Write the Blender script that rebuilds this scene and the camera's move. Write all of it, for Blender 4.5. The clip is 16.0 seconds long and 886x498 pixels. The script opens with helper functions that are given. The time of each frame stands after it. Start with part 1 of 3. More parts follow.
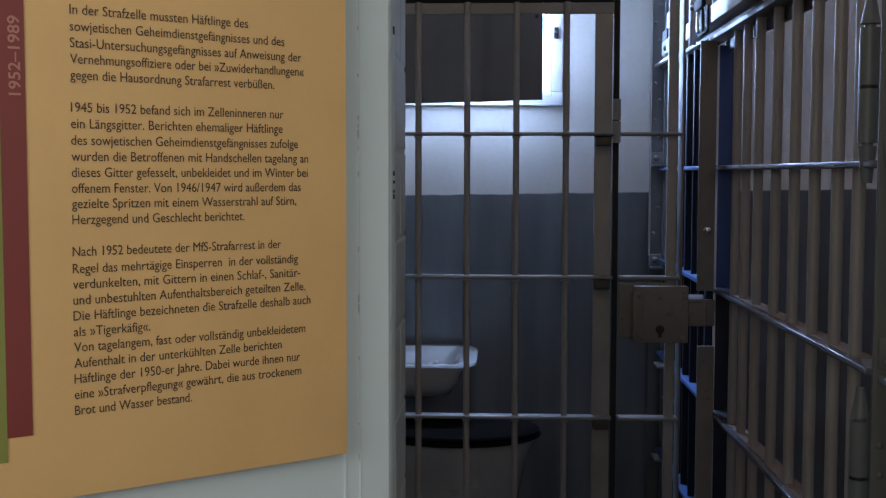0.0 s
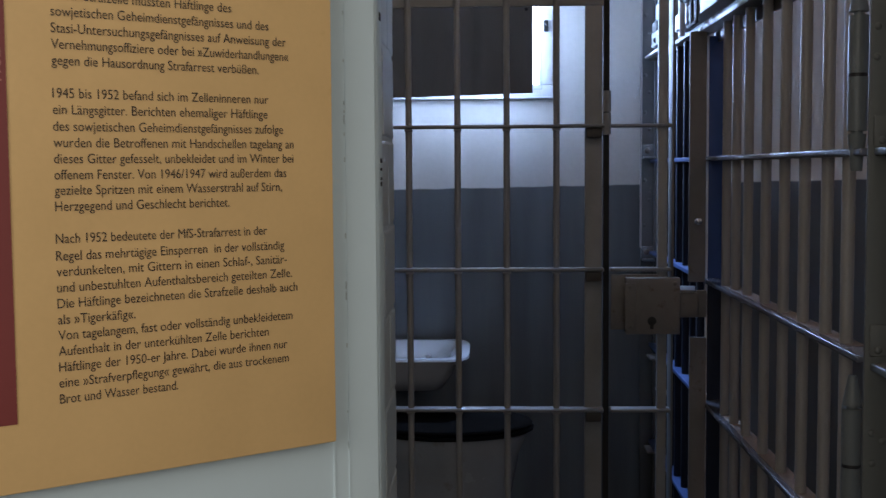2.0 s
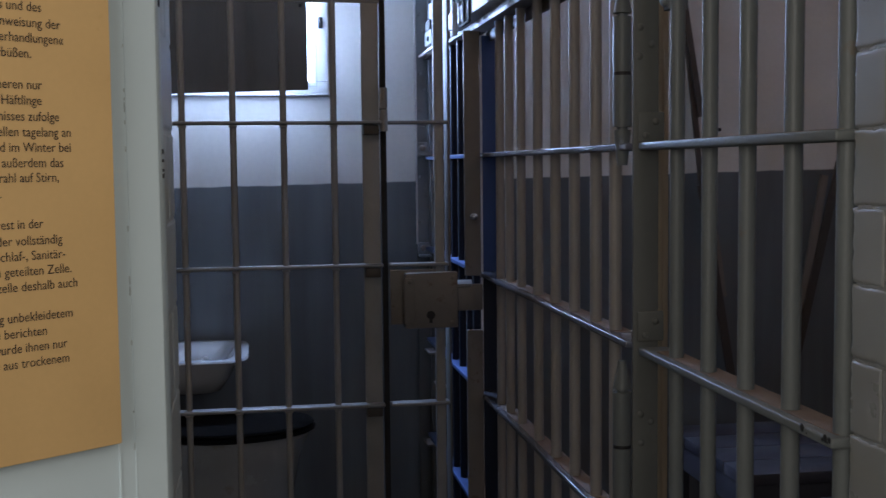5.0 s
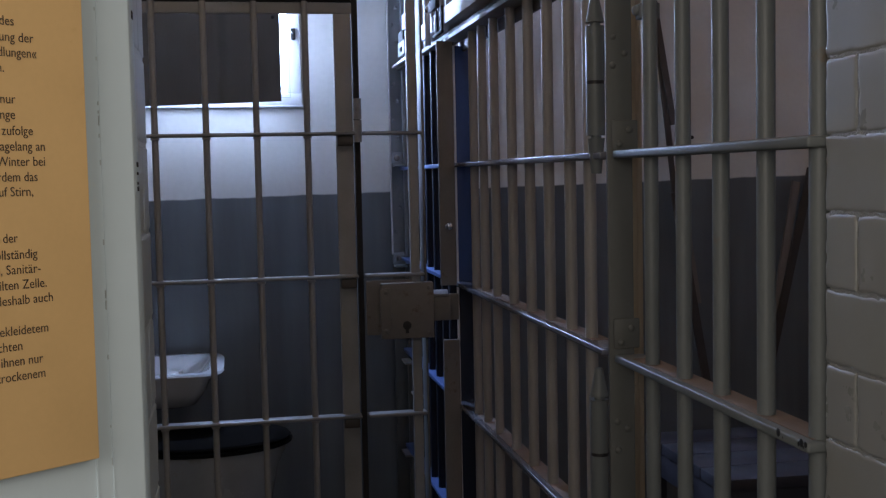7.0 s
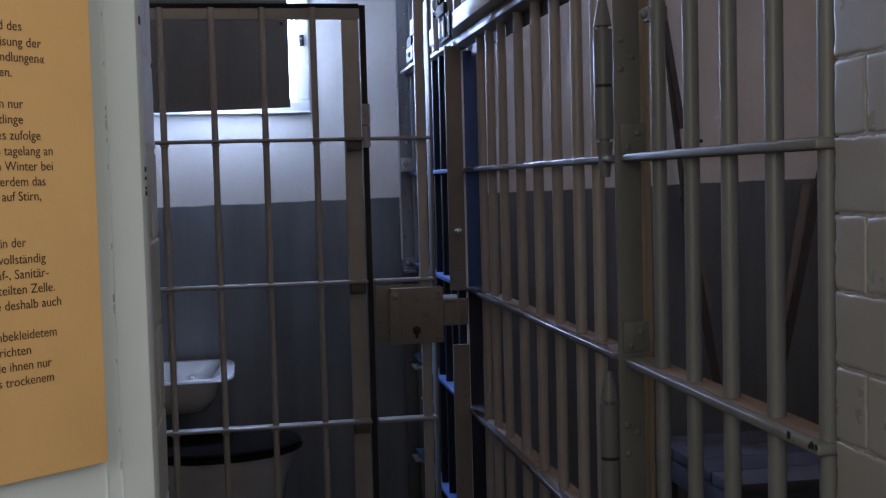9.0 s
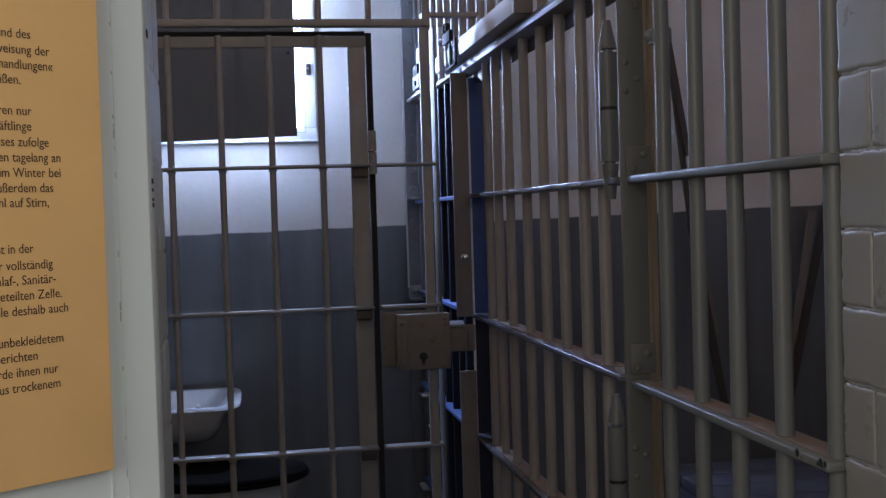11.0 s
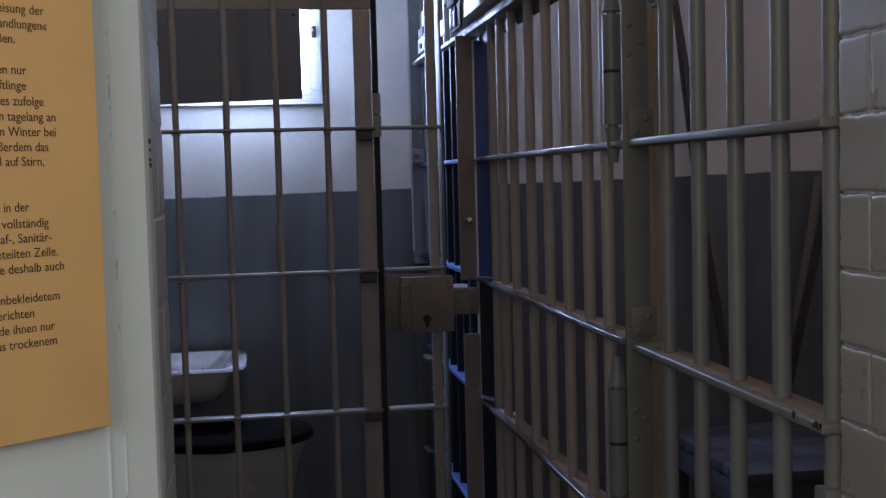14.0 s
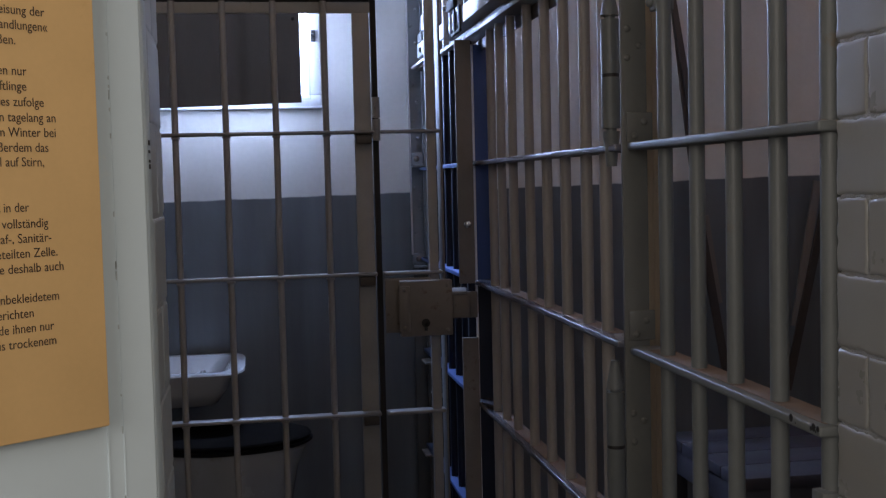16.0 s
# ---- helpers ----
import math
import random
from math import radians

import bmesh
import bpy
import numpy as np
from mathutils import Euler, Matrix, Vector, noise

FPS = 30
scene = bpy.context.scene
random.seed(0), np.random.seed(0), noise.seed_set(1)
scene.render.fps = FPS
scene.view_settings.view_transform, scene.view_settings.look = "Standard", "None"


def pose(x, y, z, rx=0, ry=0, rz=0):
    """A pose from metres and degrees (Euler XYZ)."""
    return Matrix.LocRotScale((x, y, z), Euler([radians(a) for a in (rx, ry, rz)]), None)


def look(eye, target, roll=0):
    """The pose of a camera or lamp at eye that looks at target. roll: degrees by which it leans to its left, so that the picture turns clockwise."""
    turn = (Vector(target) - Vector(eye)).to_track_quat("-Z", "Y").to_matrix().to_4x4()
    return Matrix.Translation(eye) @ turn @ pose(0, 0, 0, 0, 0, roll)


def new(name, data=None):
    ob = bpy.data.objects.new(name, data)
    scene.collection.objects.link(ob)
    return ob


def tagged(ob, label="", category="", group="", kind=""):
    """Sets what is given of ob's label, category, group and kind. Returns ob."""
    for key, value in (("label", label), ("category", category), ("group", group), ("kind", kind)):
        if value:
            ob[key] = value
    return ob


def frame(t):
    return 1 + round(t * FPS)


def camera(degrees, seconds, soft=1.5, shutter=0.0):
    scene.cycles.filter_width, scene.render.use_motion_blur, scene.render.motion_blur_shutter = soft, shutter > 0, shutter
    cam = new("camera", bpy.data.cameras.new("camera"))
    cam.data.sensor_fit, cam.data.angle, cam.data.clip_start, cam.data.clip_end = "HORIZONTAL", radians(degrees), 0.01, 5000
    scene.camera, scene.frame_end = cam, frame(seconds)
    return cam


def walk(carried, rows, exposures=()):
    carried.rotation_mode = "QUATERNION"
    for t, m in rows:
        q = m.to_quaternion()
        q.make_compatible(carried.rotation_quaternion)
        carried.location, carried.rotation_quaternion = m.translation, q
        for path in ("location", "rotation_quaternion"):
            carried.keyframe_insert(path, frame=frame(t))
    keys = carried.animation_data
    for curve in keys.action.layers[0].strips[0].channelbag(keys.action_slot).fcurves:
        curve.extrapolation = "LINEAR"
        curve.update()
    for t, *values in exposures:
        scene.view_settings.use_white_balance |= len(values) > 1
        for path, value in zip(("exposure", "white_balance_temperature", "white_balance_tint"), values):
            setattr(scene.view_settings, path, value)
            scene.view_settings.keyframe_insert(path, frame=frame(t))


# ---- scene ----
cam = camera(42.4, 16.0, soft=1.3, shutter=1.2)
PATH = [
    (0, (0.032, 0.147, 1.313), (-0.057, 2.14, 1.18), 0.1),
    (0.5, (0.031, 0.147, 1.313), (-0.062, 2.14, 1.179), 0.1),
    (1, (0.031, 0.145, 1.312), (-0.067, 2.138, 1.178), 0.1),
    (1.5, (0.032, 0.15, 1.309), (-0.053, 2.144, 1.175), -0.1),
    (2, (0.035, 0.151, 1.306), (-0.041, 2.145, 1.166), -0.4),
    (2.5, (0.036, 0.156, 1.305), (0.016, 2.15, 1.162), -0.5),
    (3, (0.029, 0.155, 1.303), (0.111, 2.148, 1.16), -0.3),
    (3.5, (0.025, 0.157, 1.301), (0.174, 2.146, 1.157), -0.5),
    (4, (0.025, 0.159, 1.299), (0.242, 2.141, 1.155), -0.4),
    (4.5, (0.025, 0.158, 1.3), (0.28, 2.136, 1.154), -0.4),
    (5, (0.025, 0.156, 1.3), (0.34, 2.126, 1.155), -0.6),
    (7.5, (0.022, 0.155, 1.3), (0.381, 2.119, 1.178), -1.2),
    (8, (0.02, 0.154, 1.299), (0.37, 2.119, 1.182), -1.2),
    (8.5, (0.026, 0.155, 1.301), (0.367, 2.122, 1.183), -1.5),
    (9, (0.025, 0.155, 1.298), (0.367, 2.122, 1.18), -1.5),
    (11.5, (0.025, 0.15, 1.28), (0.347, 2.123, 1.225), -1.8),
    (12, (0.027, 0.147, 1.279), (0.331, 2.118, 1.123), -1.5),
    (12.5, (0.028, 0.144, 1.28), (0.334, 2.115, 1.134), -1.4),
    (13, (0.03, 0.143, 1.281), (0.337, 2.115, 1.154), -1.3),
    (13.5, (0.03, 0.144, 1.279), (0.342, 2.116, 1.16), -1.3),
    (14, (0.033, 0.146, 1.28), (0.35, 2.117, 1.156), -1.5),
    (14.5, (0.033, 0.145, 1.28), (0.354, 2.115, 1.154), -1.6),
    (15, (0.033, 0.145, 1.278), (0.354, 2.116, 1.154), -1.6),
    (15.5, (0.033, 0.144, 1.278), (0.353, 2.115, 1.155), -1.5),
    (16, (0.033, 0.143, 1.278), (0.352, 2.114, 1.162), -1.4),
]
walk(cam, [(t, look(eye, target, roll)) for t, eye, target, roll in PATH],
     exposures=[(0, 0.03, 6500, 10), (2.5, 0.03, 6500, 10), (5, 0.06, 6600, 11), (7.5, 0.08, 6800, 14), (11.5, 0.20, 6850, 16), (13, 0.08, 6850, 16), (16, 0.08, 6850, 16)])

# ---- world, lights ----
world = bpy.data.worlds.new("sky")
scene.world = world
world.use_nodes = True
wn = world.node_tree.nodes
sky = wn.new("ShaderNodeTexSky")
sky.sky_type, sky.sun_disc = "NISHITA", False
sky.sun_elevation, sky.sun_rotation = radians(35), radians(120)
wn["Background"].inputs["Strength"].default_value = 0.12
world.node_tree.links.new(sky.outputs[0], wn["Background"].inputs["Color"])


def area_lamp(name, eye, target, sx, sy, watts, color):
    data = bpy.data.lights.new(name, "AREA")
    data.shape, data.size, data.size_y = "RECTANGLE", sx, sy
    data.energy, data.color = watts, color
    ob = new(name, data)
    ob.matrix_world = look(eye, target)
    return ob


# daylight in the opening of the cell window
area_lamp("window_daylight", (0.050, 4.335, 2.01), (0.050, 3.0, 2.01), 0.33, 0.80, 170, (0.40, 0.58, 1.0))
# two unseen fill lights, added in the corridor behind the camera
area_lamp("corridor_fill_right", (0.95, -1.30, 1.95), (-0.15, 0.8, 1.3), 1.1, 1.1, 16.0, (1.0, 0.93, 0.84))
area_lamp("corridor_fill_left", (-0.95, -1.10, 1.80), (0.3, 1.4, 1.4), 1.3, 1.3, 27, (1.0, 0.945, 0.885))
# two unseen ceiling bulbs, added to brighten right wall and upper bars
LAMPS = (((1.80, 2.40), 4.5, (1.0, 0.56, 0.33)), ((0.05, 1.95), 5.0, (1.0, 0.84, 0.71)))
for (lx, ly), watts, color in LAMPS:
    bulb = bpy.data.lights.new("added_ceiling_bulb", "POINT")
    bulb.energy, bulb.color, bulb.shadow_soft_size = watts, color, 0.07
    new("added_ceiling_bulb", bulb).location = (lx, ly, 2.50)


# ---- materials ----
def material(name, color, rough=0.5, metal=0.0, vary=0.12, scale=6.0, fine=90.0, bump=0.15, bump_d=0.002,
             spec=0.5, stain=None, stain_at=0.62, stain_scale=3.0, coat=0.0, per_object=0.0, stretch=(1, 1, 1)):
    m = bpy.data.materials.new(name)
    m.use_nodes = True
    nt = m.node_tree
    n, link = nt.nodes, nt.links.new
    bsdf = n["Principled BSDF"]
    bsdf.inputs["Metallic"].default_value = metal
    bsdf.inputs["Specular IOR Level"].default_value = spec
    bsdf.inputs["Coat Weight"].default_value = coat
    bsdf.inputs["Coat Roughness"].default_value = 0.12
    geo = n.new("ShaderNodeNewGeometry")
    mp = n.new("ShaderNodeMapping")
    mp.inputs["Scale"].default_value = stretch
    link(geo.outputs["Position"], mp.inputs["Vector"])
    big = n.new("ShaderNodeTexNoise")
    big.inputs["Scale"].default_value, big.inputs["Detail"].default_value = scale, 5
    small = n.new("ShaderNodeTexNoise")
    small.inputs["Scale"].default_value, small.inputs["Detail"].default_value = fine, 4
    link(mp.outputs[0], big.inputs["Vector"])
    link(mp.outputs[0], small.inputs["Vector"])
    add = n.new("ShaderNodeMath")
    add.operation = "MULTIPLY_ADD"
    add.inputs[1].default_value = 0.35
    link(small.outputs["Fac"], add.inputs[0])
    link(big.outputs["Fac"], add.inputs[2])
    ramp = n.new("ShaderNodeMapRange")
    ramp.inputs["From Min"].default_value, ramp.inputs["From Max"].default_value = 0.20, 1.15
    ramp.inputs["To Min"].default_value, ramp.inputs["To Max"].default_value = 1 - vary, 1 + vary
    link(add.outputs[0], ramp.inputs["Value"])
    mul = n.new("ShaderNodeVectorMath")
    mul.operation = "SCALE"
    mul.inputs[0].default_value = color
    last = ramp.outputs[0]
    if per_object:
        info = n.new("ShaderNodeObjectInfo")
        r2 = n.new("ShaderNodeMapRange")
        r2.inputs["To Min"].default_value, r2.inputs["To Max"].default_value = 1 - per_object, 1 + per_object
        link(info.outputs["Random"], r2.inputs["Value"])
        mm = n.new("ShaderNodeMath")
        mm.operation = "MULTIPLY"
        link(last, mm.inputs[0])
        link(r2.outputs[0], mm.inputs[1])
        last = mm.outputs[0]
    link(last, mul.inputs["Scale"])
    col = mul.outputs[0]
    if stain:
        st = n.new("ShaderNodeTexNoise")
        st.inputs["Scale"].default_value, st.inputs["Detail"].default_value = stain_scale, 8
        st.inputs["Roughness"].default_value = 0.65
        link(mp.outputs[0], st.inputs["Vector"])
        sr = n.new("ShaderNodeMapRange")
        sr.inputs["From Min"].default_value, sr.inputs["From Max"].default_value = stain_at, stain_at + 0.08
        link(st.outputs["Fac"], sr.inputs["Value"])
        mix = n.new("ShaderNodeMix")
        mix.data_type = "RGBA"
        link(sr.outputs[0], mix.inputs[0])
        link(col, mix.inputs[6])
        mix.inputs[7].default_value = (*stain, 1)
        col = mix.outputs[2]
    link(col, bsdf.inputs["Base Color"])
    rr = n.new("ShaderNodeMapRange")
    rr.inputs["From Min"].default_value, rr.inputs["From Max"].default_value = 0.15, 0.85
    rr.inputs["To Min"].default_value, rr.inputs["To Max"].default_value = max(rough - 0.08, 0.02), min(rough + 0.1, 1)
    link(big.outputs["Fac"], rr.inputs["Value"])
    link(rr.outputs[0], bsdf.inputs["Roughness"])
    if bump:
        b = n.new("ShaderNodeBump")
        b.inputs["Strength"].default_value, b.inputs["Distance"].default_value = bump, bump_d
        link(add.outputs[0], b.inputs["Height"])
        link(b.outputs[0], bsdf.inputs["Normal"])
    return m


def two_tone(name, low, high, line, slope):
    """Distempered wall above, dark oil-paint wainscot below, with a wavering painted edge."""
    m = material(name, high, 0.75, vary=0.16, scale=3.0, fine=60, bump=0.35, bump_d=0.003, spec=0.3)
    nt = m.node_tree
    n, link = nt.nodes, nt.links.new
    bsdf = n["Principled BSDF"]
    up = bsdf.inputs["Base Color"].links[0].from_socket
    geo = n.new("ShaderNodeNewGeometry")
    sep = n.new("ShaderNodeSeparateXYZ")
    link(geo.outputs["Position"], sep.inputs[0])
    wob = n.new("ShaderNodeTexNoise")
    wob.inputs["Scale"].default_value, wob.inputs["Detail"].default_value = 9.0, 4
    link(geo.outputs["Position"], wob.inputs["Vector"])
    h = n.new("ShaderNodeMath")
    h.operation = "MULTIPLY_ADD"
    h.inputs[1].default_value = 0.012
    link(wob.outputs["Fac"], h.inputs[0])
    link(sep.outputs["Z"], h.inputs[2])
    h2 = n.new("ShaderNodeMath")
    h2.operation = "MULTIPLY_ADD"
    h2.inputs[1].default_value = -slope
    link(sep.outputs["X"], h2.inputs[0])
    link(h.outputs[0], h2.inputs[2])
    cut = n.new("ShaderNodeMapRange")
    cut.inputs["From Min"].default_value, cut.inputs["From Max"].default_value = line + 0.004, line + 0.009
    link(h2.outputs[0], cut.inputs["Value"])
    # streaks running down the oil paint
    st = n.new("ShaderNodeTexNoise")
    mp = n.new("ShaderNodeMapping")
    mp.inputs["Scale"].default_value = (6, 6, 0.6)
    link(geo.outputs["Position"], mp.inputs["Vector"])
    link(mp.outputs[0], st.inputs["Vector"])
    st.inputs["Scale"].default_value, st.inputs["Detail"].default_value = 1.6, 5
    sr = n.new("ShaderNodeMapRange")
    sr.inputs["From Min"].default_value, sr.inputs["From Max"].default_value = 0.3, 0.7
    sr.inputs["To Min"].default_value, sr.inputs["To Max"].default_value = 0.74, 1.18
    link(st.outputs["Fac"], sr.inputs["Value"])
    lo = n.new("ShaderNodeVectorMath")
    lo.operation = "SCALE"
    lo.inputs[0].default_value = low
    link(sr.outputs[0], lo.inputs["Scale"])
    mix = n.new("ShaderNodeMix")
    mix.data_type = "RGBA"
    link(cut.outputs[0], mix.inputs[0])
    link(lo.outputs[0], mix.inputs[6])
    link(up, mix.inputs[7])
    link(mix.outputs[2], bsdf.inputs["Base Color"])
    rr = n.new("ShaderNodeMapRange")
    rr.inputs["To Min"].default_value, rr.inputs["To Max"].default_value = 0.38, 0.8
    link(cut.outputs[0], rr.inputs["Value"])
    link(rr.outputs[0], bsdf.inputs["Roughness"])
    return m


def glass():
    m = bpy.data.materials.new("window_glass")
    m.use_nodes = True
    b = m.node_tree.nodes["Principled BSDF"]
    b.inputs["Transmission Weight"].default_value, b.inputs["Roughness"].default_value, b.inputs["IOR"].default_value = 1, 0.02, 1.45
    return m


M_STEEL = material("grille_paint", (0.236, 0.219, 0.205), 0.44, spec=0.35, vary=0.14, scale=14, fine=160, bump=0.07, bump_d=0.0015,
                   stain=(0.13, 0.085, 0.05), stain_at=0.66, stain_scale=11)
M_STEEL_GREEN = material("fixed_grille_paint", (0.113, 0.125, 0.124), 0.46, spec=0.35, vary=0.12, scale=12, fine=150, bump=0.07, bump_d=0.0015,
                         stain=(0.14, 0.10, 0.06), stain_at=0.68, stain_scale=10)
# faint blue in this base stands for window highlights on the crossbars
M_EDGE = material("worn_glossy_grille_paint", (0.088, 0.092, 0.110), 0.22, coat=0.6, vary=0.14, scale=5, fine=160, bump=0.004, bump_d=0.001)
# grille colour darkened for shade: rear bars, end post, lower stile
M_STILE = material("shade_dark_grille_paint", (0.013, 0.017, 0.028), 0.50, spec=0.15, vary=0.14, scale=14, fine=160, bump=0.03, bump_d=0.001)
# blue window light put into the colour of stile and rear crossbars
M_BLUE = material("blue_lit_grille_paint", (0.034, 0.066, 0.170), 0.40, spec=0.3, vary=0.16, scale=8, fine=160, bump=0.05, bump_d=0.001)
M_LOCK = material("matt_lock_paint", (0.140, 0.128, 0.117), 0.55, vary=0.16, scale=25, fine=160, bump=0.12, bump_d=0.0015, spec=0.3,
                  stain=(0.09, 0.065, 0.045), stain_at=0.62, stain_scale=22)
M_GATE = material("gate_bar_paint", (0.228, 0.222, 0.214), 0.50, spec=0.3, vary=0.16, scale=14, fine=150, bump=0.08, bump_d=0.0015,
                  stain=(0.11, 0.08, 0.055), stain_at=0.66, stain_scale=16)
M_RUBBED = material("rubbed_crossbar_paint", (0.165, 0.165, 0.165), 0.32, vary=0.14, scale=14, fine=160, bump=0.015, bump_d=0.001)
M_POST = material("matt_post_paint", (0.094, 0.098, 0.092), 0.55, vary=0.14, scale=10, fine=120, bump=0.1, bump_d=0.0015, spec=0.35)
M_SLAT = material("grey_brown_slat", (0.19, 0.165, 0.14), 0.6, vary=0.2, scale=10, bump=0.2, stretch=(8, 8, 1))
M_BEAM = material("pale_grey_beam_paint", (0.58, 0.57, 0.58), 0.55, vary=0.10, scale=9, fine=120, bump=0.05, bump_d=0.001)
M_PLATE = material("blue_grey_plate_paint", (0.22, 0.245, 0.265), 0.40, vary=0.16, scale=9, fine=90, bump=0.2, bump_d=0.002, stain=(0.40, 0.40, 0.38), stain_at=0.64, stain_scale=12)
# copy of the white ceramic, greyed for shade, plus stains
M_WC = material("shade_greyed_ceramic", (0.32, 0.32, 0.31), 0.22, vary=0.12, scale=6, fine=40, bump=0.03, coat=0.4,
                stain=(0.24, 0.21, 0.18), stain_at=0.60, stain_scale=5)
M_DUST = material("rusty_dust", (0.15, 0.115, 0.092), 0.9, vary=0.3, scale=30, fine=200, bump=0.4)
M_DARK = material("bare_dark_iron", (0.012, 0.011, 0.010), 0.85, vary=0.2, scale=20)
M_CHIP = material("chipped_to_iron", (0.008, 0.008, 0.008), 0.6, vary=0.2)
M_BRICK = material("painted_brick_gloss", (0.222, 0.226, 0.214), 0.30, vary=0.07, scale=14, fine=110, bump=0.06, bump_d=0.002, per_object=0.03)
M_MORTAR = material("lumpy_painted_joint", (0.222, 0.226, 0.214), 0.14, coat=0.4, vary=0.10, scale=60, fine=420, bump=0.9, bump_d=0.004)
# copy of the brick paint, lighter and bluer for light from the cell
M_REVEAL = material("cell_lit_reveal_paint", (0.36, 0.40, 0.42), 0.34, vary=0.08, scale=12, fine=90, bump=0.15, bump_d=0.002)
M_DOOR = material("pale_green_door_paint", (0.49, 0.585, 0.63), 0.42, vary=0.05, scale=5, fine=70, bump=0.18, bump_d=0.0015,
                  stain=(0.62, 0.64, 0.58), stain_at=0.62, stain_scale=6)
M_SEAM = material("seam_grime", (0.37, 0.42, 0.43), 0.8, vary=0.3, scale=60)
M_PANEL = material("ochre_print_board", (0.63, 0.415, 0.185), 0.5, vary=0.10, scale=16, fine=260, bump=0.06, bump_d=0.0005,
                   stain=(0.57, 0.36, 0.145), stain_at=0.66, stain_scale=26)
M_RED = material("dark_red_print", (0.16, 0.028, 0.026), 0.5, vary=0.08, scale=20, bump=0.03)
M_GREEN = material("olive_green_print", (0.17, 0.19, 0.045), 0.5, vary=0.08, scale=20, bump=0.03)
M_PINK = material("faded_pink_print", (0.36, 0.16, 0.13), 0.55, vary=0.05, bump=0)
M_LIME = material("faded_lime_print", (0.30, 0.34, 0.13), 0.55, vary=0.08, bump=0)
M_CREAM = material("faded_cream_print", (0.50, 0.43, 0.22), 0.55, vary=0.08, bump=0)
M_INK = material("dark_brown_ink", (0.045, 0.03, 0.02), 0.55, vary=0.08, bump=0)
M_WALL = two_tone("cell_wall_paint", (0.126, 0.140, 0.146), (0.62, 0.61, 0.57), 1.236, 0.0165)
M_PLASTER = material("plain_plaster", (0.55, 0.56, 0.53), 0.8, vary=0.1, scale=3, bump=0.3)
M_CEIL = material("whitewashed_ceiling", (0.62, 0.61, 0.58), 0.85, vary=0.1, scale=2, bump=0.3)
M_FLOOR = material("worn_dark_floor", (0.034, 0.031, 0.029), 0.55, vary=0.3, scale=4, fine=40, bump=0.3)
M_FRAME = material("white_window_paint", (0.62, 0.64, 0.65), 0.35, vary=0.06, scale=20, bump=0.15)
M_BOARD = material("dark_brown_board", (0.088, 0.076, 0.062), 0.6, vary=0.3, scale=5, fine=60, bump=0.2, stretch=(4, 4, 0.6))
M_BOARD_BACK = material("grey_board_back", (0.165, 0.155, 0.145), 0.8, vary=0.12)
M_CERAMIC = material("white_ceramic", (0.42, 0.42, 0.42), 0.12, vary=0.04, scale=6, fine=40, bump=0.02, coat=0.4,
                     stain=(0.34, 0.31, 0.27), stain_at=0.66, stain_scale=7)
M_BLACK = material("black_bakelite", (0.004, 0.004, 0.004), 0.55, spec=0.05, vary=0.2, scale=8, bump=0.03)
M_LID = material("matt_black_lid", (0.006, 0.0055, 0.005), 0.7, spec=0.0, vary=0.25, scale=8, bump=0.03)
M_CHROME = material("worn_chrome", (0.75, 0.75, 0.75), 0.2, metal=1.0, vary=0.08, bump=0.05)
M_BED = material("bunk_grey_paint", (0.038, 0.036, 0.043), 0.5, vary=0.2, scale=9, bump=0.2)
M_STRUT = material("strut_brown_iron", (0.055, 0.045, 0.036), 0.5, vary=0.2, scale=15)
M_PALE = material("bare_tan_wood", (0.36, 0.29, 0.20), 0.6, vary=0.18, scale=10, bump=0.2, stretch=(8, 8, 1))
M_GLASS = glass()


# ---- mesh helpers ----
def box(x0, x1, y0, y1, z0, z1, bevel=0.0, seg=2):
    bm = bmesh.new()
    bmesh.ops.create_cube(bm, size=1.0)
    for v in bm.verts:
        v.co = Vector(((x0 + x1) / 2 + v.co.x * (x1 - x0), (y0 + y1) / 2 + v.co.y * (y1 - y0), (z0 + z1) / 2 + v.co.z * (z1 - z0)))
    if bevel:
        bmesh.ops.bevel(bm, geom=bm.edges[:], offset=bevel, segments=seg, affect="EDGES", profile=0.5)
    return bm


def join(*bms):
    out = bmesh.new()
    for b in bms:
        tmp = bpy.data.meshes.new("tmp")
        b.to_mesh(tmp)
        b.free()
        out.from_mesh(tmp)
        bpy.data.meshes.remove(tmp)
    return out


def rod(a, b, r, r2=None, n=14):
    """A round bar from a to b."""
    a, b = Vector(a), Vector(b)
    bm = bmesh.new()
    bmesh.ops.create_cone(bm, cap_ends=True, segments=n, radius1=r, radius2=r if r2 is None else r2, depth=(b - a).length)
    turn = (b - a).to_track_quat("Z", "Y").to_matrix().to_4x4()
    bmesh.ops.transform(bm, matrix=Matrix.Translation((a + b) / 2) @ turn, verts=bm.verts[:])
    return bm


def dome(c, r, flat=0.6, axis="X"):
    bm = bmesh.new()
    bmesh.ops.create_uvsphere(bm, u_segments=10, v_segments=6, radius=r)
    s = {"X": (flat, 1, 1), "Y": (1, flat, 1), "Z": (1, 1, flat)}[axis]
    for v in bm.verts:
        v.co = Vector((c[0] + v.co.x * s[0], c[1] + v.co.y * s[1], c[2] + v.co.z * s[2]))
    return bm


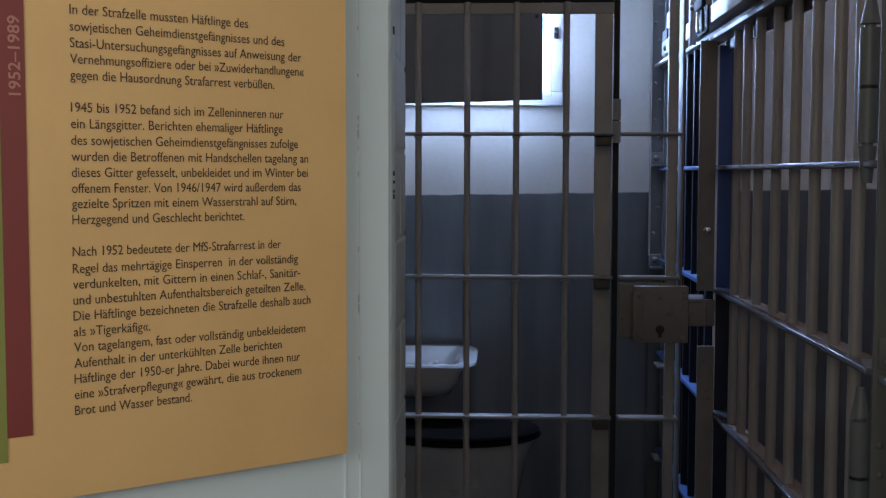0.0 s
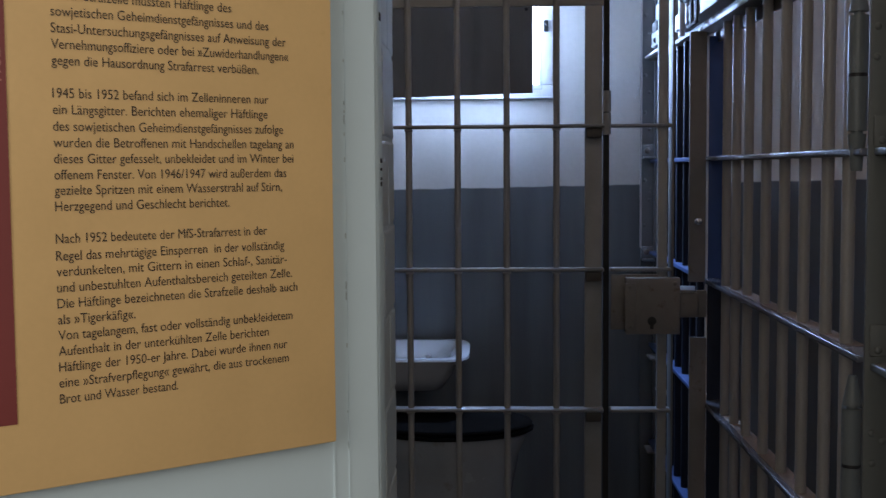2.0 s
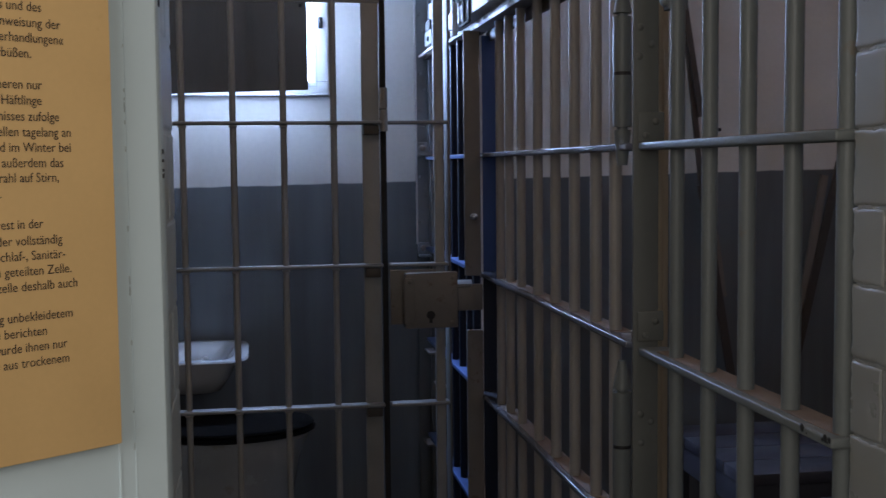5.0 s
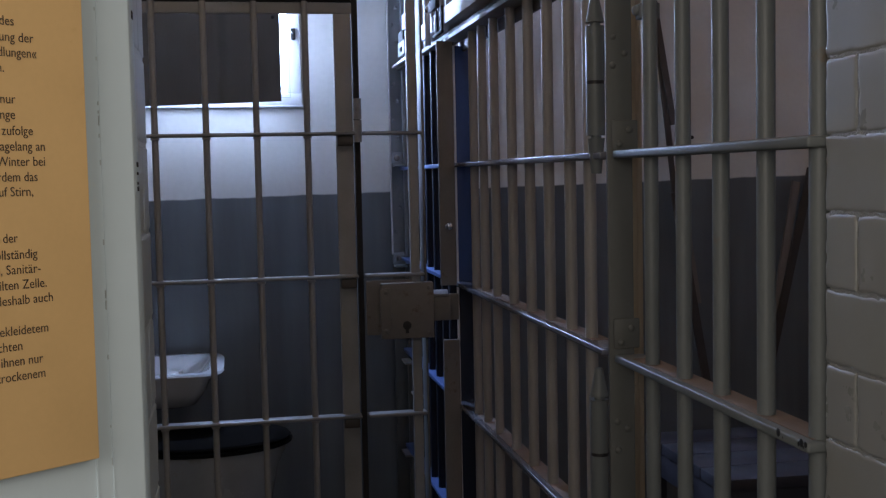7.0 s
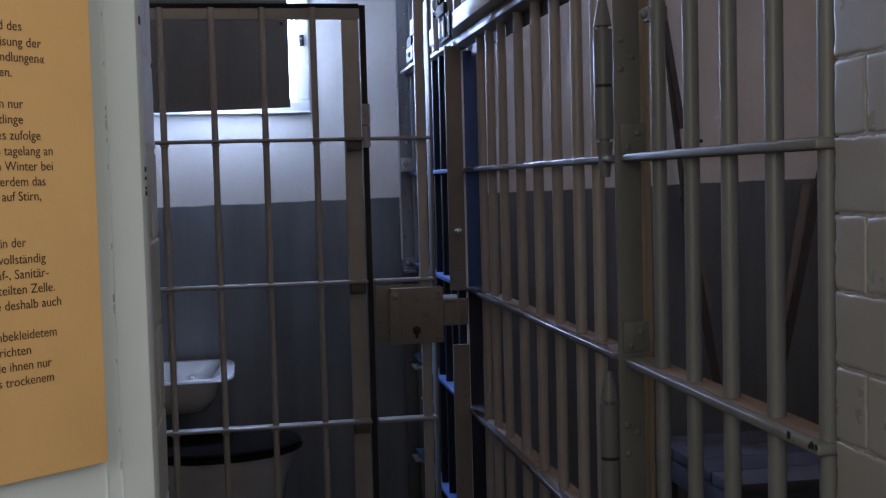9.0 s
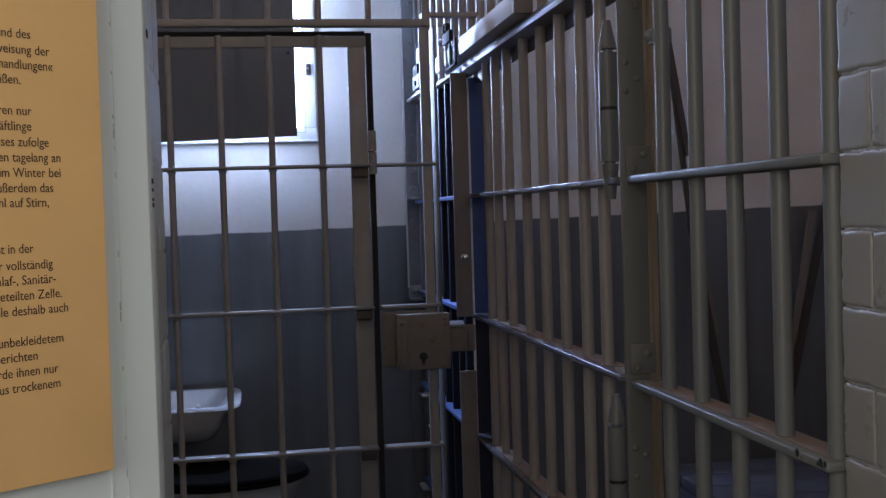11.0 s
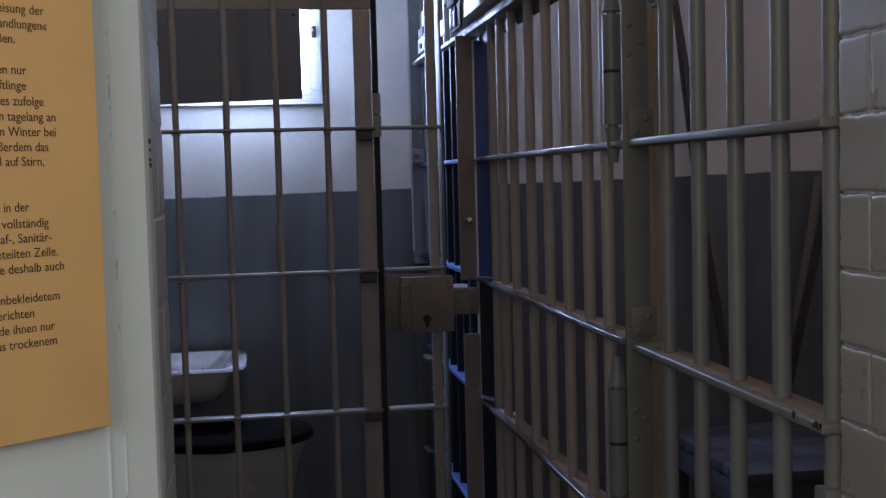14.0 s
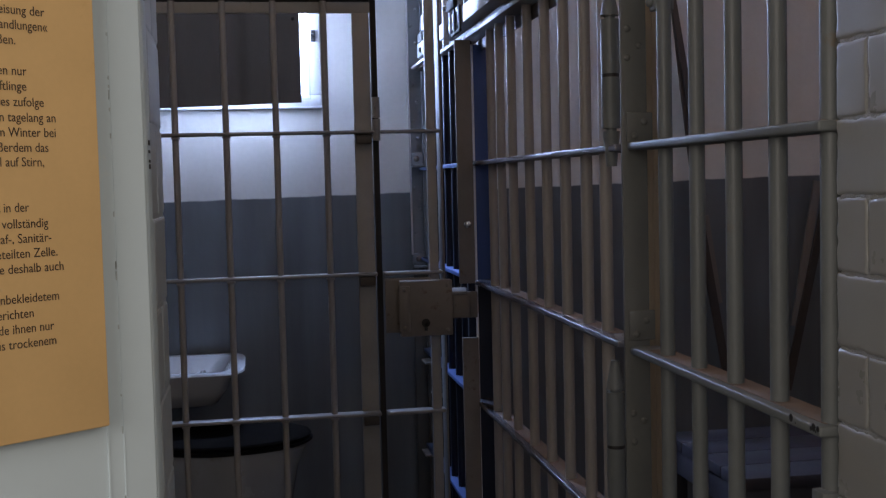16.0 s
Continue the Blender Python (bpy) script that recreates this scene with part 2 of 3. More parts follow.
def lathe(rings, n=28):
    """Closed rings of points, each a list of n vectors, skinned one to the next, first and last capped."""
    bm = bmesh.new()
    vs = [[bm.verts.new(p) for p in ring] for ring in rings]
    for a, b in zip(vs, vs[1:]):
        for i in range(n):
            bm.faces.new((a[i], a[(i + 1) % n], b[(i + 1) % n], b[i]))
    bm.faces.new(vs[0][::-1])
    bm.faces.new(vs[-1])
    bmesh.ops.recalc_face_normals(bm, faces=bm.faces[:])
    return bm


def mesh_of(name, bm, mat, smooth=False):
    me = bpy.data.meshes.new(name)
    bm.to_mesh(me)
    bm.free()
    me.materials.append(mat)
    if smooth:
        me.shade_smooth()
        me.set_sharp_from_angle(angle=radians(42))
    return me


def part(name, bm, mat, parent=None, label="", smooth=True):
    ob = new(name, mesh_of(name, bm, mat, smooth))
    if parent is not None:
        ob.parent = parent
    if label:
        ob["label"] = label
    return ob


def thing(name, label, category, group="", kind=""):
    return tagged(new(name), label, category, group, kind)


def setting(name, bm, mat, label):
    return tagged(part(name, bm, mat, None, "", False), label, name.split("_")[0], kind="structure")


# ---- the shell ----
BACK, LEFT, RIGHT, CEIL = 4.25, -0.62, 2.75, 2.75
setting("floor", box(-3.2, 3.4, -4.8, 4.6, -0.12, 0.0), M_FLOOR, "worn dark floor of cell and corridor")
setting("ceiling", box(-3.2, 3.4, -4.8, 4.6, CEIL, CEIL + 0.12), M_CEIL, "whitewashed flat ceiling")
# back wall round the window opening
WX0, WX1, WZ0, WZ1 = -0.25, 0.222, 1.60, 2.42
wall_back = setting("wall_back", join(box(LEFT - 0.3, WX0, BACK, BACK + 0.30, 0, CEIL), box(WX1, RIGHT + 0.3, BACK, BACK + 0.30, 0, CEIL),
                          box(WX0, WX1, BACK, BACK + 0.30, 0, WZ0), box(WX0, WX1, BACK, BACK + 0.30, WZ1, CEIL)),
        M_WALL, "cell back wall, pale above a dark blue-grey wainscot")
CRACK = [(0.562, 1.553), (0.566, 1.560), (0.572, 1.563), (0.575, 1.572), (0.574, 1.583), (0.579, 1.591)]
part("plaster_crack", join(*[rod((a[0], BACK - 0.0008, a[1]), (b[0], BACK - 0.0008, b[1]), 0.0012, n=6) for a, b in zip(CRACK, CRACK[1:])]), M_FRAME, wall_back, "raised edge of cracked paint")
setting("wall_left", box(LEFT - 0.25, LEFT, 1.25, BACK - 0.002, 0, CEIL), M_WALL, "cell side wall with dark painted wainscot")
setting("wall_right", box(RIGHT, RIGHT + 0.25, 1.25, BACK - 0.002, 0, CEIL), M_WALL, "cell side wall with dark painted wainscot")
# wall between corridor and cell, with the doorway
JL, JR, JY0, JY1 = -0.0530, 0.625, 0.93, 1.245
wall_front = setting("wall_front", join(box(-3.0, JL - 0.0014, 1.0, JY1 - 0.006, 0, CEIL), box(JR + 0.0014, 3.2, JY0 - 0.15, JY1 - 0.006, 0, CEIL),
                                        box(JL - 0.0014, JR + 0.0014, 1.0, JY1 - 0.006, 2.12, CEIL)), M_MORTAR, "glossy grey-green painted brick wall with a doorway")
setting("wall_corridor", join(box(-3.0, 3.2, -4.7, -4.5, 0, CEIL), box(-3.2, -3.0, -4.7, 1.2, 0, CEIL), box(3.2, 3.4, -4.7, 1.2, 0, CEIL)),
        M_PLASTER, "plain plastered corridor walls")

# ---- window and its blackout board ----
win = tagged(new("window_1"), "white-painted wooden casement window, pale daylight behind", "window", kind="structure")
FX1, FZ0 = 0.272, 1.559
win_frame = part("window_frame", join(box(WX0 - 0.05, FX1, BACK - 0.022, BACK - 0.002, FZ0, WZ0, 0.003), box(WX0 - 0.05, FX1, BACK - 0.022, BACK - 0.002, WZ1, WZ1 + 0.05, 0.003),
                          box(WX1, FX1, BACK - 0.0225, BACK - 0.002, WZ0, WZ1, 0.003), box(WX0 - 0.05, WX0, BACK - 0.0225, BACK - 0.002, WZ0, WZ1, 0.003)), M_FRAME, win)
casement = part("casement", join(box(WX0, WX1 - 0.022, BACK + 0.02, BACK + 0.06, WZ0, WZ0 + 0.028, 0.003), box(WX0, WX1 - 0.022, BACK + 0.02, BACK + 0.06, WZ1 - 0.05, WZ1, 0.003),
                      box(WX1 - 0.012, WX1 - 0.001, BACK + 0.02, BACK + 0.06, WZ0, WZ1, 0.002)), M_FRAME, win)
part("window_sill", box(WX0 - 0.06, FX1 + 0.004, BACK - 0.026, BACK - 0.002, FZ0 - 0.007, FZ0, 0.002), M_FRAME, win)
part("rebate_line", join(box(0.2315, 0.2335, BACK - 0.0232, BACK - 0.0226, WZ0 - 0.014, WZ1), box(WX0, 0.2335, BACK - 0.0230, BACK - 0.0221, WZ0 - 0.016, WZ0 - 0.014)), M_SEAM, win_frame, "grey rebate line of the casement")
part("handle", join(box(0.240, 0.256, BACK - 0.034, BACK - 0.022, 1.785, 1.825, 0.003), rod((0.248, BACK - 0.034, 1.812), (0.248, BACK - 0.052, 1.812), 0.006)), M_DARK, win_frame, "small dark iron latch")
pane = part("pane", box(WX0, WX1, BACK + 0.036, BACK + 0.040, WZ0, WZ1), M_GLASS, casement, "", False)
pane.visible_shadow = False
board = thing("blackout_board", "dark brown boarding panel hung before the window", "panel")


def hung_sheet(x0, x1, y0, y1, z0, z1, fold_x, fold):
    """A hanging sheet with a shallow upright fold, its lower edge dropping towards x0."""
    bm = bmesh.new()
    cols = [x0 + (x1 - x0) * i / 60 for i in range(61)]
    rows = []
    for x in cols:
        dip = fold * math.exp(-((x - fold_x) / 0.022) ** 2) + 0.0012 * noise.noise(Vector((x * 9, 0.3, y0)))
        low = z0 - (x1 - x) * 0.027
        rows.append([bm.verts.new((x, y + dip, z)) for y, z in ((y0, low), (y0, z1), (y1, z1), (y1, low))])
    for a, b in zip(rows, rows[1:]):
        for k in range(4):
            bm.faces.new((a[k], a[(k + 1) % 4], b[(k + 1) % 4], b[k]))
    bm.faces.new(rows[0])
    bm.faces.new(rows[-1][::-1])
    bmesh.ops.recalc_face_normals(bm, faces=bm.faces[:])
    return bm


# carried on unseen to the left wall to stop window light there
part("front_sheet", hung_sheet(-0.60, 0.1960, 4.100, 4.106, 1.5637, 2.356, -0.013, 0.012), M_BOARD, board)
# unseen reverse, its grey set for the bounce onto the back wall
part("back_sheet", hung_sheet(-0.595, 0.192, 4.1065, 4.112, 1.5677, 2.351, -0.013, 0.012), M_BOARD_BACK, board, "unseen grey reverse side, bouncing window light")
for bx in (-0.35, 0.05):
    part("bracket", box(bx, bx + 0.03, 4.1340, BACK - 0.003, 2.475, 2.490), M_DARK, board)
    part("hanger", box(bx, bx + 0.03, 4.1130, 4.1335, 1.95, 2.490), M_DARK, board)
part("screw", dome((0.1742, 4.099, 1.847), 0.006, 0.5, "Y"), M_DARK, board)


# ---- grilles ----
def flat(x0, x1, y0, y1, z0, z1):
    return box(x0, x1, y0, y1, z0, z1, 0.0022, 2)


def leaning(bm, y0, k):
    """Turns an upright plate a little about its near edge."""
    for v in bm.verts:
        v.co.x += (v.co.y - y0) * k
    return bm


RB = 0.0082
FY = 3.075
BARS = [-0.538, -0.413, -0.2875, -0.162, -0.0375, 0.0875, 0.214]
front_door = thing("grille_gate", "grey-brown painted steel bar gate, closed", "gate", "steel bar gates")
for bx in BARS:
    part("bar", rod((bx, FY, 0.06), (bx, FY, 1.744), RB), M_GATE, front_door)
for z, h in ((1.412, 0.0085), (1.047, 0.0085), (0.684, 0.0085), (0.32, 0.0085)):
    part("crossbar", box(-0.60, 0.334, FY - 0.020, FY + 0.020, z - h / 2, z + h / 2, 0.0032, 3), M_RUBBED, front_door)
for z in (1.412, 1.047, 0.684):
    for bx in BARS[2:]:
        part("weld", box(bx - 0.0105, bx + 0.0105, FY - 0.0135, FY + 0.0135, z - 0.0115, z - 0.0045, 0.003), M_STEEL, front_door)
part("top_rail", flat(-0.60, 0.334, FY + 0.012, FY + 0.022, 1.716, 1.744), M_GATE, front_door)
part("bottom_rail", flat(-0.60, 0.334, FY + 0.012, FY + 0.022, 0.05, 0.09), M_STEEL, front_door)
part("stile", flat(0.287, 0.331, FY + 0.010, FY + 0.022, 0.05, 1.7155), M_GATE, front_door)
part("stile", flat(-0.60, -0.556, FY + 0.010, FY + 0.022, 0.09, 1.7155), M_STEEL, front_door)
for z in (1.412, 1.047, 0.684):
    part("joint_block", flat(0.289, 0.329, FY - 0.010, FY + 0.009, z - 0.030, z - 0.006), M_STRUT, front_door)
for z in (1.445, 0.26):
    gate_hinge = part("hinge", rod((0.341, FY - 0.006, z - 0.055), (0.341, FY - 0.006, z), 0.0105), M_GATE, front_door)
    part("knuckle", rod((0.341, FY - 0.006, z + 0.003), (0.341, FY - 0.006, z + 0.055), 0.0105), M_GATE, gate_hinge)

front_fixed = thing("grille_partition", "grey-brown painted steel bar partition with lintel rail", "grille", "steel bar grilles")
part("lintel", flat(LEFT + 0.004, 0.4775, FY - 0.018, FY + 0.018, 1.765, 1.783), M_STEEL, front_fixed)
part("lintel_elbow", flat(0.478, 0.4985, FY - 0.018, FY + 0.018, 1.765, 1.801), M_STEEL, front_fixed)
part("lintel_end", flat(0.499, 0.626, FY - 0.016, FY + 0.014, 1.789, 1.801), M_STEEL, front_fixed)
for bx in BARS + [0.341, 0.487]:
    part("upper_bar", rod((bx, FY, 1.784 if bx < 0.4 else 1.8015), (bx, FY, CEIL - 0.005), RB), M_STEEL, front_fixed)
part("stop_strip", join(box(0.334, 0.349, FY + 0.012, FY + 0.034, 0.0, 1.752), box(LEFT + 0.01, 0.3335, FY + 0.024, FY + 0.034, 1.747, 1.758)), M_DARK, front_fixed, "black rebate strip")
part("wall_post", flat(LEFT + 0.004, LEFT + 0.014, FY - 0.02, FY + 0.02, 0, 1.764), M_STEEL, front_fixed)
part("post", flat(0.470, 0.494, FY - 0.010, FY + 0.010, 0.0, 1.7645), M_GATE, front_fixed)
# one flange in two tones: the darker length below the lock stands for shade
part("post_flange", box(0.5045, 0.5095, FY - 0.016, FY + 0.050, 0.985, 1.7645, 0.0015), M_LOCK, front_fixed, "upper length of the post flange")
part("post_flange", box(0.5045, 0.5095, FY - 0.016, FY + 0.050, 0.0, 0.9845, 0.0015), M_POST, front_fixed, "lower post flange, darkened for shade")
for z in (1.412, 1.047, 0.684, 0.32):
    part("crossbar", box(0.350, 0.504, FY - 0.020, FY + 0.020, z - 0.0045, z + 0.0045, 0.0032, 3), M_RUBBED, front_fixed)

lock = thing("box_lock", "worn grey-brown steel box lock with keyhole", "lock")
part("back_plate", flat(0.350, 0.470, FY - 0.028, FY - 0.021, 0.895, 1.036), M_LOCK, lock)
lock_case = part("case", flat(0.385, 0.519, FY - 0.062, FY - 0.0285, 0.888, 1.030), M_LOCK, lock)
part("cover_strip", flat(0.381, 0.409, FY - 0.066, FY - 0.0625, 0.900, 1.018), M_LOCK, lock_case)
part("keyhole", join(rod((0.4485, FY - 0.0655, 0.922), (0.4485, FY - 0.0622, 0.922), 0.0110), box(0.4445, 0.4525, FY - 0.0655, FY - 0.0622, 0.902, 0.922)), M_CHIP, lock_case, "black keyhole")
for px, pz in ((0.395, 1.008), (0.395, 0.910), (0.507, 1.016), (0.505, 0.902)):
    part("rivet", dome((px, FY - 0.0665 if px < 0.42 else FY - 0.062, pz), 0.006, 0.5, "Y"), M_LOCK, lock_case)
keeper = thing("lock_keeper", "steel bolt keeper box beside the lock", "lock")
part("case", flat(0.522, 0.568, FY - 0.035, FY + 0.02, 0.927, 0.9895), M_LOCK, keeper)
part("strap", flat(0.524, 0.600, FY + 0.0205, FY + 0.03, 0.92, 0.9895), M_LOCK, keeper)
part("top_plate", leaning(box(0.520, 0.560, FY - 0.040, FY + 0.070, 0.990, 0.997, 0.002), FY - 0.040, 0.18), M_RUBBED, keeper, "rubbed top plate")

# long grille, plane x = GX
GX, RR = 0.633, 0.011
ZH = (1.328, 1.006, 0.678, 0.33)


def crossbars(parent, y0, y1, mat, zs=ZH, half=0.024):
    for z in zs:
        part("crossbar", box(GX - half, GX + half, y0, y1, z - 0.0065, z + 0.0055, 0.0032, 3), mat, parent)


near = thing("fixed_grille", "grey-green painted steel bar grille set into brickwork", "grille", "steel bar grilles")
for by in (1.766, 1.643, 1.520, 1.395, 1.272):
    part("bar", rod((GX, by, 0), (GX, by, CEIL - 0.005), RR, n=18), M_STEEL_GREEN, near)
crossbars(near, 1.253, 1.872, M_STEEL_GREEN)
for z in ZH[:3]:
    part("dust", box(GX - 0.012, GX + 0.023, 1.265, 1.82, z + 0.0057, z + 0.0066), M_DUST, near, "brown dust lying on the crossbar")
PX0, PX1, PY = 0.6040, 0.6460, 1.880
post = part("post", flat(PX0, PX1, PY, PY + 0.008, 0, CEIL - 0.005), M_POST, near)
part("back_flange", flat(PX1 - 0.009, PX1 - 0.001, PY + 0.0085, PY + 0.030, 0, CEIL - 0.005), M_POST, near)
for z in (1.353, 1.040, 0.68):
    part("splice_plate", flat(PX0 + 0.006, PX1 + 0.007, PY - 0.006, PY - 0.0005, z - 0.020, z + 0.028), M_POST, post)
for rf, rz, rp in ((0.26, 1.512, 0), (0.70, 1.486, 0), (0.24, 1.467, 0), (0.42, 1.344, 1), (0.82, 1.366, 1), (0.82, 1.052, 1), (0.42, 1.030, 1),
                   (0.3, 0.902, 0), (0.7, 0.890, 0), (0.32, 0.856, 0), (0.3, 0.70, 0), (0.6, 0.60, 0), (0.25, 0.42, 0), (0.7, 1.60, 0), (0.3, 1.66, 0)):
    part("rivet", dome((PX0 + rf * (PX1 - PX0), PY - 0.0065 * rp, rz), 0.0058, 0.6, "Y"), M_POST, post)
part("lug", join(flat(GX - 0.012, GX + 0.018, 1.770, 1.795, 1.525, 1.548), dome((GX - 0.014, 1.785, 1.538), 0.008, 0.8)), M_STEEL_GREEN, near)
part("wall_lug", join(flat(GX - 0.020, GX + 0.012, 1.253, 1.280, 0.86, 0.940), dome((GX - 0.021, 1.266, 0.915), 0.007, 0.7)), M_STEEL_GREEN, near)
for cy, cl, cz in ((1.3185, 0.0050, 1.0085), (1.308, 0.0020, 1.005), (1.2665, 0.0048, 1.0085), (1.2725, 0.0030, 1.006), (1.2575, 0.0036, 1.0085), (1.262, 0.0022, 1.005)):
    part("paint_chip", dome((GX - 0.0238, cy, cz), cl, 0.16), M_CHIP, near, "paint chipped to black iron")

gate = thing("long_grille_gate", "grey-brown steel bar gate in the long grille, closed", "gate", "steel bar gates")
for by in (3.022, 2.912, 2.785, 2.620, 2.468, 2.323, 2.179, 2.062):
    part("bar", rod((GX, by, 0.05), (GX, by, 1.668), RR, n=16), M_STEEL, gate)
crossbars(gate, 1.935, 3.245, M_EDGE)
for z in ZH[1:3]:
    part("dust", box(GX - 0.010, GX + 0.023, 2.03, 3.0, z + 0.0057, z + 0.0066), M_DUST, gate, "brown dust lying on the crossbar")
part("top_rail", flat(GX - 0.030, GX + 0.030, 1.99, 3.255, 1.664, 1.676), M_STEEL, gate)
# dark strip stands for the shade under the lintel
part("under_lintel_shade", flat(GX + 0.012, GX + 0.020, 2.02, 3.255, 1.634, 1.6635), M_STRUT, gate)
part("bottom_rail", flat(GX - 0.024, GX + 0.024, 2.02, 3.245, 0.04, 0.052), M_STEEL, gate)
part("stile", flat(0.6225, 0.662, 3.206, 3.214, 1.000, 1.649), M_BLUE, gate, "stile with the window's blue light in its colour")
part("stile", flat(0.6225, 0.662, 3.206, 3.214, 0.05, 0.9995), M_STILE, gate, "lower stile, darkened for shade")
# pale rod stands for the bright highlight along the stile
part("stile_highlight", rod((0.6200, 3.207, 0.05), (0.6200, 3.207, 1.649), 0.0034, n=10), M_BEAM, gate)
part("meeting_plate", flat(0.563, 0.607, 3.150, 3.158, 1.006, 1.655), M_LOCK, gate)
part("meeting_plate", flat(0.567, 0.611, 3.150, 3.158, 0.05, 0.86), M_LOCK, gate)
part("knob", dome((0.586, 3.141, 1.165), 0.011, 1.0, "Y"), M_CHROME, gate, "bright worn metal knob")
HX, HY = GX - 0.016, 1.975
for zc in (1.448, 0.828):
    hinge = part("hinge", rod((HX, HY, zc - 0.092), (HX, HY, zc + 0.098), 0.009, n=10), M_STEEL_GREEN, gate, "thick steel pin hinge with pointed ends")
    part("lower_knuckle", rod((HX, HY, zc - 0.087), (HX, HY, zc - 0.003), 0.0155, n=18), M_STEEL_GREEN, hinge)
    part("upper_knuckle", rod((HX, HY, zc + 0.003), (HX, HY, zc + 0.092), 0.0155, n=18), M_STEEL_GREEN, hinge)
    part("finial", rod((HX, HY, zc + 0.098), (HX, HY, zc + 0.145), 0.0155, 0.0065, n=18), M_STEEL_GREEN, hinge)
    part("tail", rod((HX, HY, zc - 0.15), (HX, HY, zc - 0.092), 0.0085, 0.0145, n=18), M_STEEL_GREEN, hinge)
    part("hinge_gap", rod((HX, HY, zc - 0.0028), (HX, HY, zc + 0.0028), 0.0148, n=18), M_CHIP, hinge, "black gap in the hinge")
    part("hinge_leaf", flat(GX - 0.010, GX - 0.003, 1.99, 2.05, zc - 0.08, zc + 0.085), M_STEEL_GREEN, hinge)

over = thing("upper_grille", "grey-brown steel bars above the long grille gate", "grille", "steel bar grilles")
for by in [1.98 + 0.1275 * i for i in range(18)]:
    part("bar", rod((GX + 0.012, by, 1.69), (GX + 0.012, by, CEIL - 0.005), RR), M_STEEL, over)
# lintel coloured dark for the shadow below the locking beam
part("lintel", flat(GX - 0.022, GX + 0.040, 1.95, 4.230, 1.678, 1.690), M_STRUT, over)

beam = thing("locking_beam", "flat grey steel locking beam above the gate", "beam")
part("casing", flat(GX - 0.056, GX - 0.014, 2.474, 3.485, 1.693, 1.737), M_BEAM, beam)
part("end_cap", flat(GX - 0.0555, GX - 0.0145, 2.462, 2.4735, 1.6915, 1.7365), M_LOCK, beam)
clamp = part("clamp", join(box(GX - 0.070, GX - 0.058, 3.150, 3.262, 1.742, 1.772, 0.004), box(GX - 0.074, GX - 0.060, 3.175, 3.190, 1.7715, 1.792, 0.003),
                           box(GX - 0.074, GX - 0.060, 3.215, 3.230, 1.7715, 1.796, 0.003)), M_DARK, beam, "dark iron clamp over the beam")
for y in (3.118, 3.196):
    part("prong", box(GX - 0.0625, GX - 0.0575, y - 0.012, y + 0.012, 1.679, 1.742, 0.0015), M_DARK, clamp)
part("clamp_foot", box(GX - 0.066, GX - 0.0575, 3.100, 3.224, 1.671, 1.6785, 0.002), M_DARK, clamp)
part("clamp_knob", dome((GX - 0.068, 3.285, 1.757), 0.010, 1.0), M_CHROME, clamp, "bright worn knob")
part("bolt_bar", rod((GX - 0.066, 3.300, 1.66), (GX - 0.066, 3.300, 1.80), 0.008), M_BEAM, beam)
part("tail_bar", rod((GX - 0.040, 3.4855, 1.712), (GX - 0.040, 3.850, 1.712), 0.009), M_EDGE, beam)
part("tail_block", flat(GX - 0.050, GX - 0.032, 3.851, 3.985, 1.698, 1.744), M_POST, beam)
part("tail_catch", flat(GX - 0.051, GX - 0.036, 3.872, 3.965, 1.7445, 1.776), M_DARK, beam, "dark iron catch")
part("tail_tab", flat(GX - 0.049, GX - 0.039, 3.842, 3.892, 1.7765, 1.826), M_PLATE, beam)
part("tail_bolt", dome((GX - 0.051, 3.90, 1.716), 0.009, 0.8), M_DARK, beam)

far = thing("rear_grille", "grey-brown steel bar grille running to the back wall", "grille", "steel bar grilles")
for by in (3.33, 3.46, 3.59, 3.72, 3.85, 3.98, 4.08):
    part("bar", rod((GX, by, 0), (GX, by, 1.677), RR), M_STILE, far)
for z in ZH:
    part("crossbar", flat(GX - 0.022, GX + 0.022, 3.262, BACK - 0.042, z - 0.006, z + 0.006), M_BLUE, far)
# plate and right edge are darker below 0.985; left edge strip is pale
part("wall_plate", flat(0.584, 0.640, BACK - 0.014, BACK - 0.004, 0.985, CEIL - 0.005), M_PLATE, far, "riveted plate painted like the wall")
part("wall_plate", flat(0.584, 0.640, BACK - 0.014, BACK - 0.004, 0, 0.9845), M_POST, far, "darker lower length of the plate")
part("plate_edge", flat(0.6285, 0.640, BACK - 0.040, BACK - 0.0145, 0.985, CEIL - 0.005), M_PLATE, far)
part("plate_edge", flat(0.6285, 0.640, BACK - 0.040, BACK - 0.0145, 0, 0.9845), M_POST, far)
part("plate_edge", flat(0.580, 0.5865, BACK - 0.024, BACK - 0.0145, 1.02, CEIL - 0.005), M_BEAM, far, "pale raised edge strip")
# pale bar puts in the lit top edge of the lintel end
part("lintel_bright_edge", flat(0.592, 0.604, 3.862, BACK - 0.0405, 1.684, 1.693), M_BEAM, far, "flat bar, pale for the lit edge of the lintel end")
for i, z in enumerate((1.10, 1.19, 1.26, 1.44, 1.50, 1.57, 1.63, 1.78, 1.84, 1.90, 1.97, 2.04)):
    part("rivet", dome((0.598 + 0.016 * (i % 2), BACK - 0.014, z), 0.007, 0.7, "Y"), M_PLATE, far)
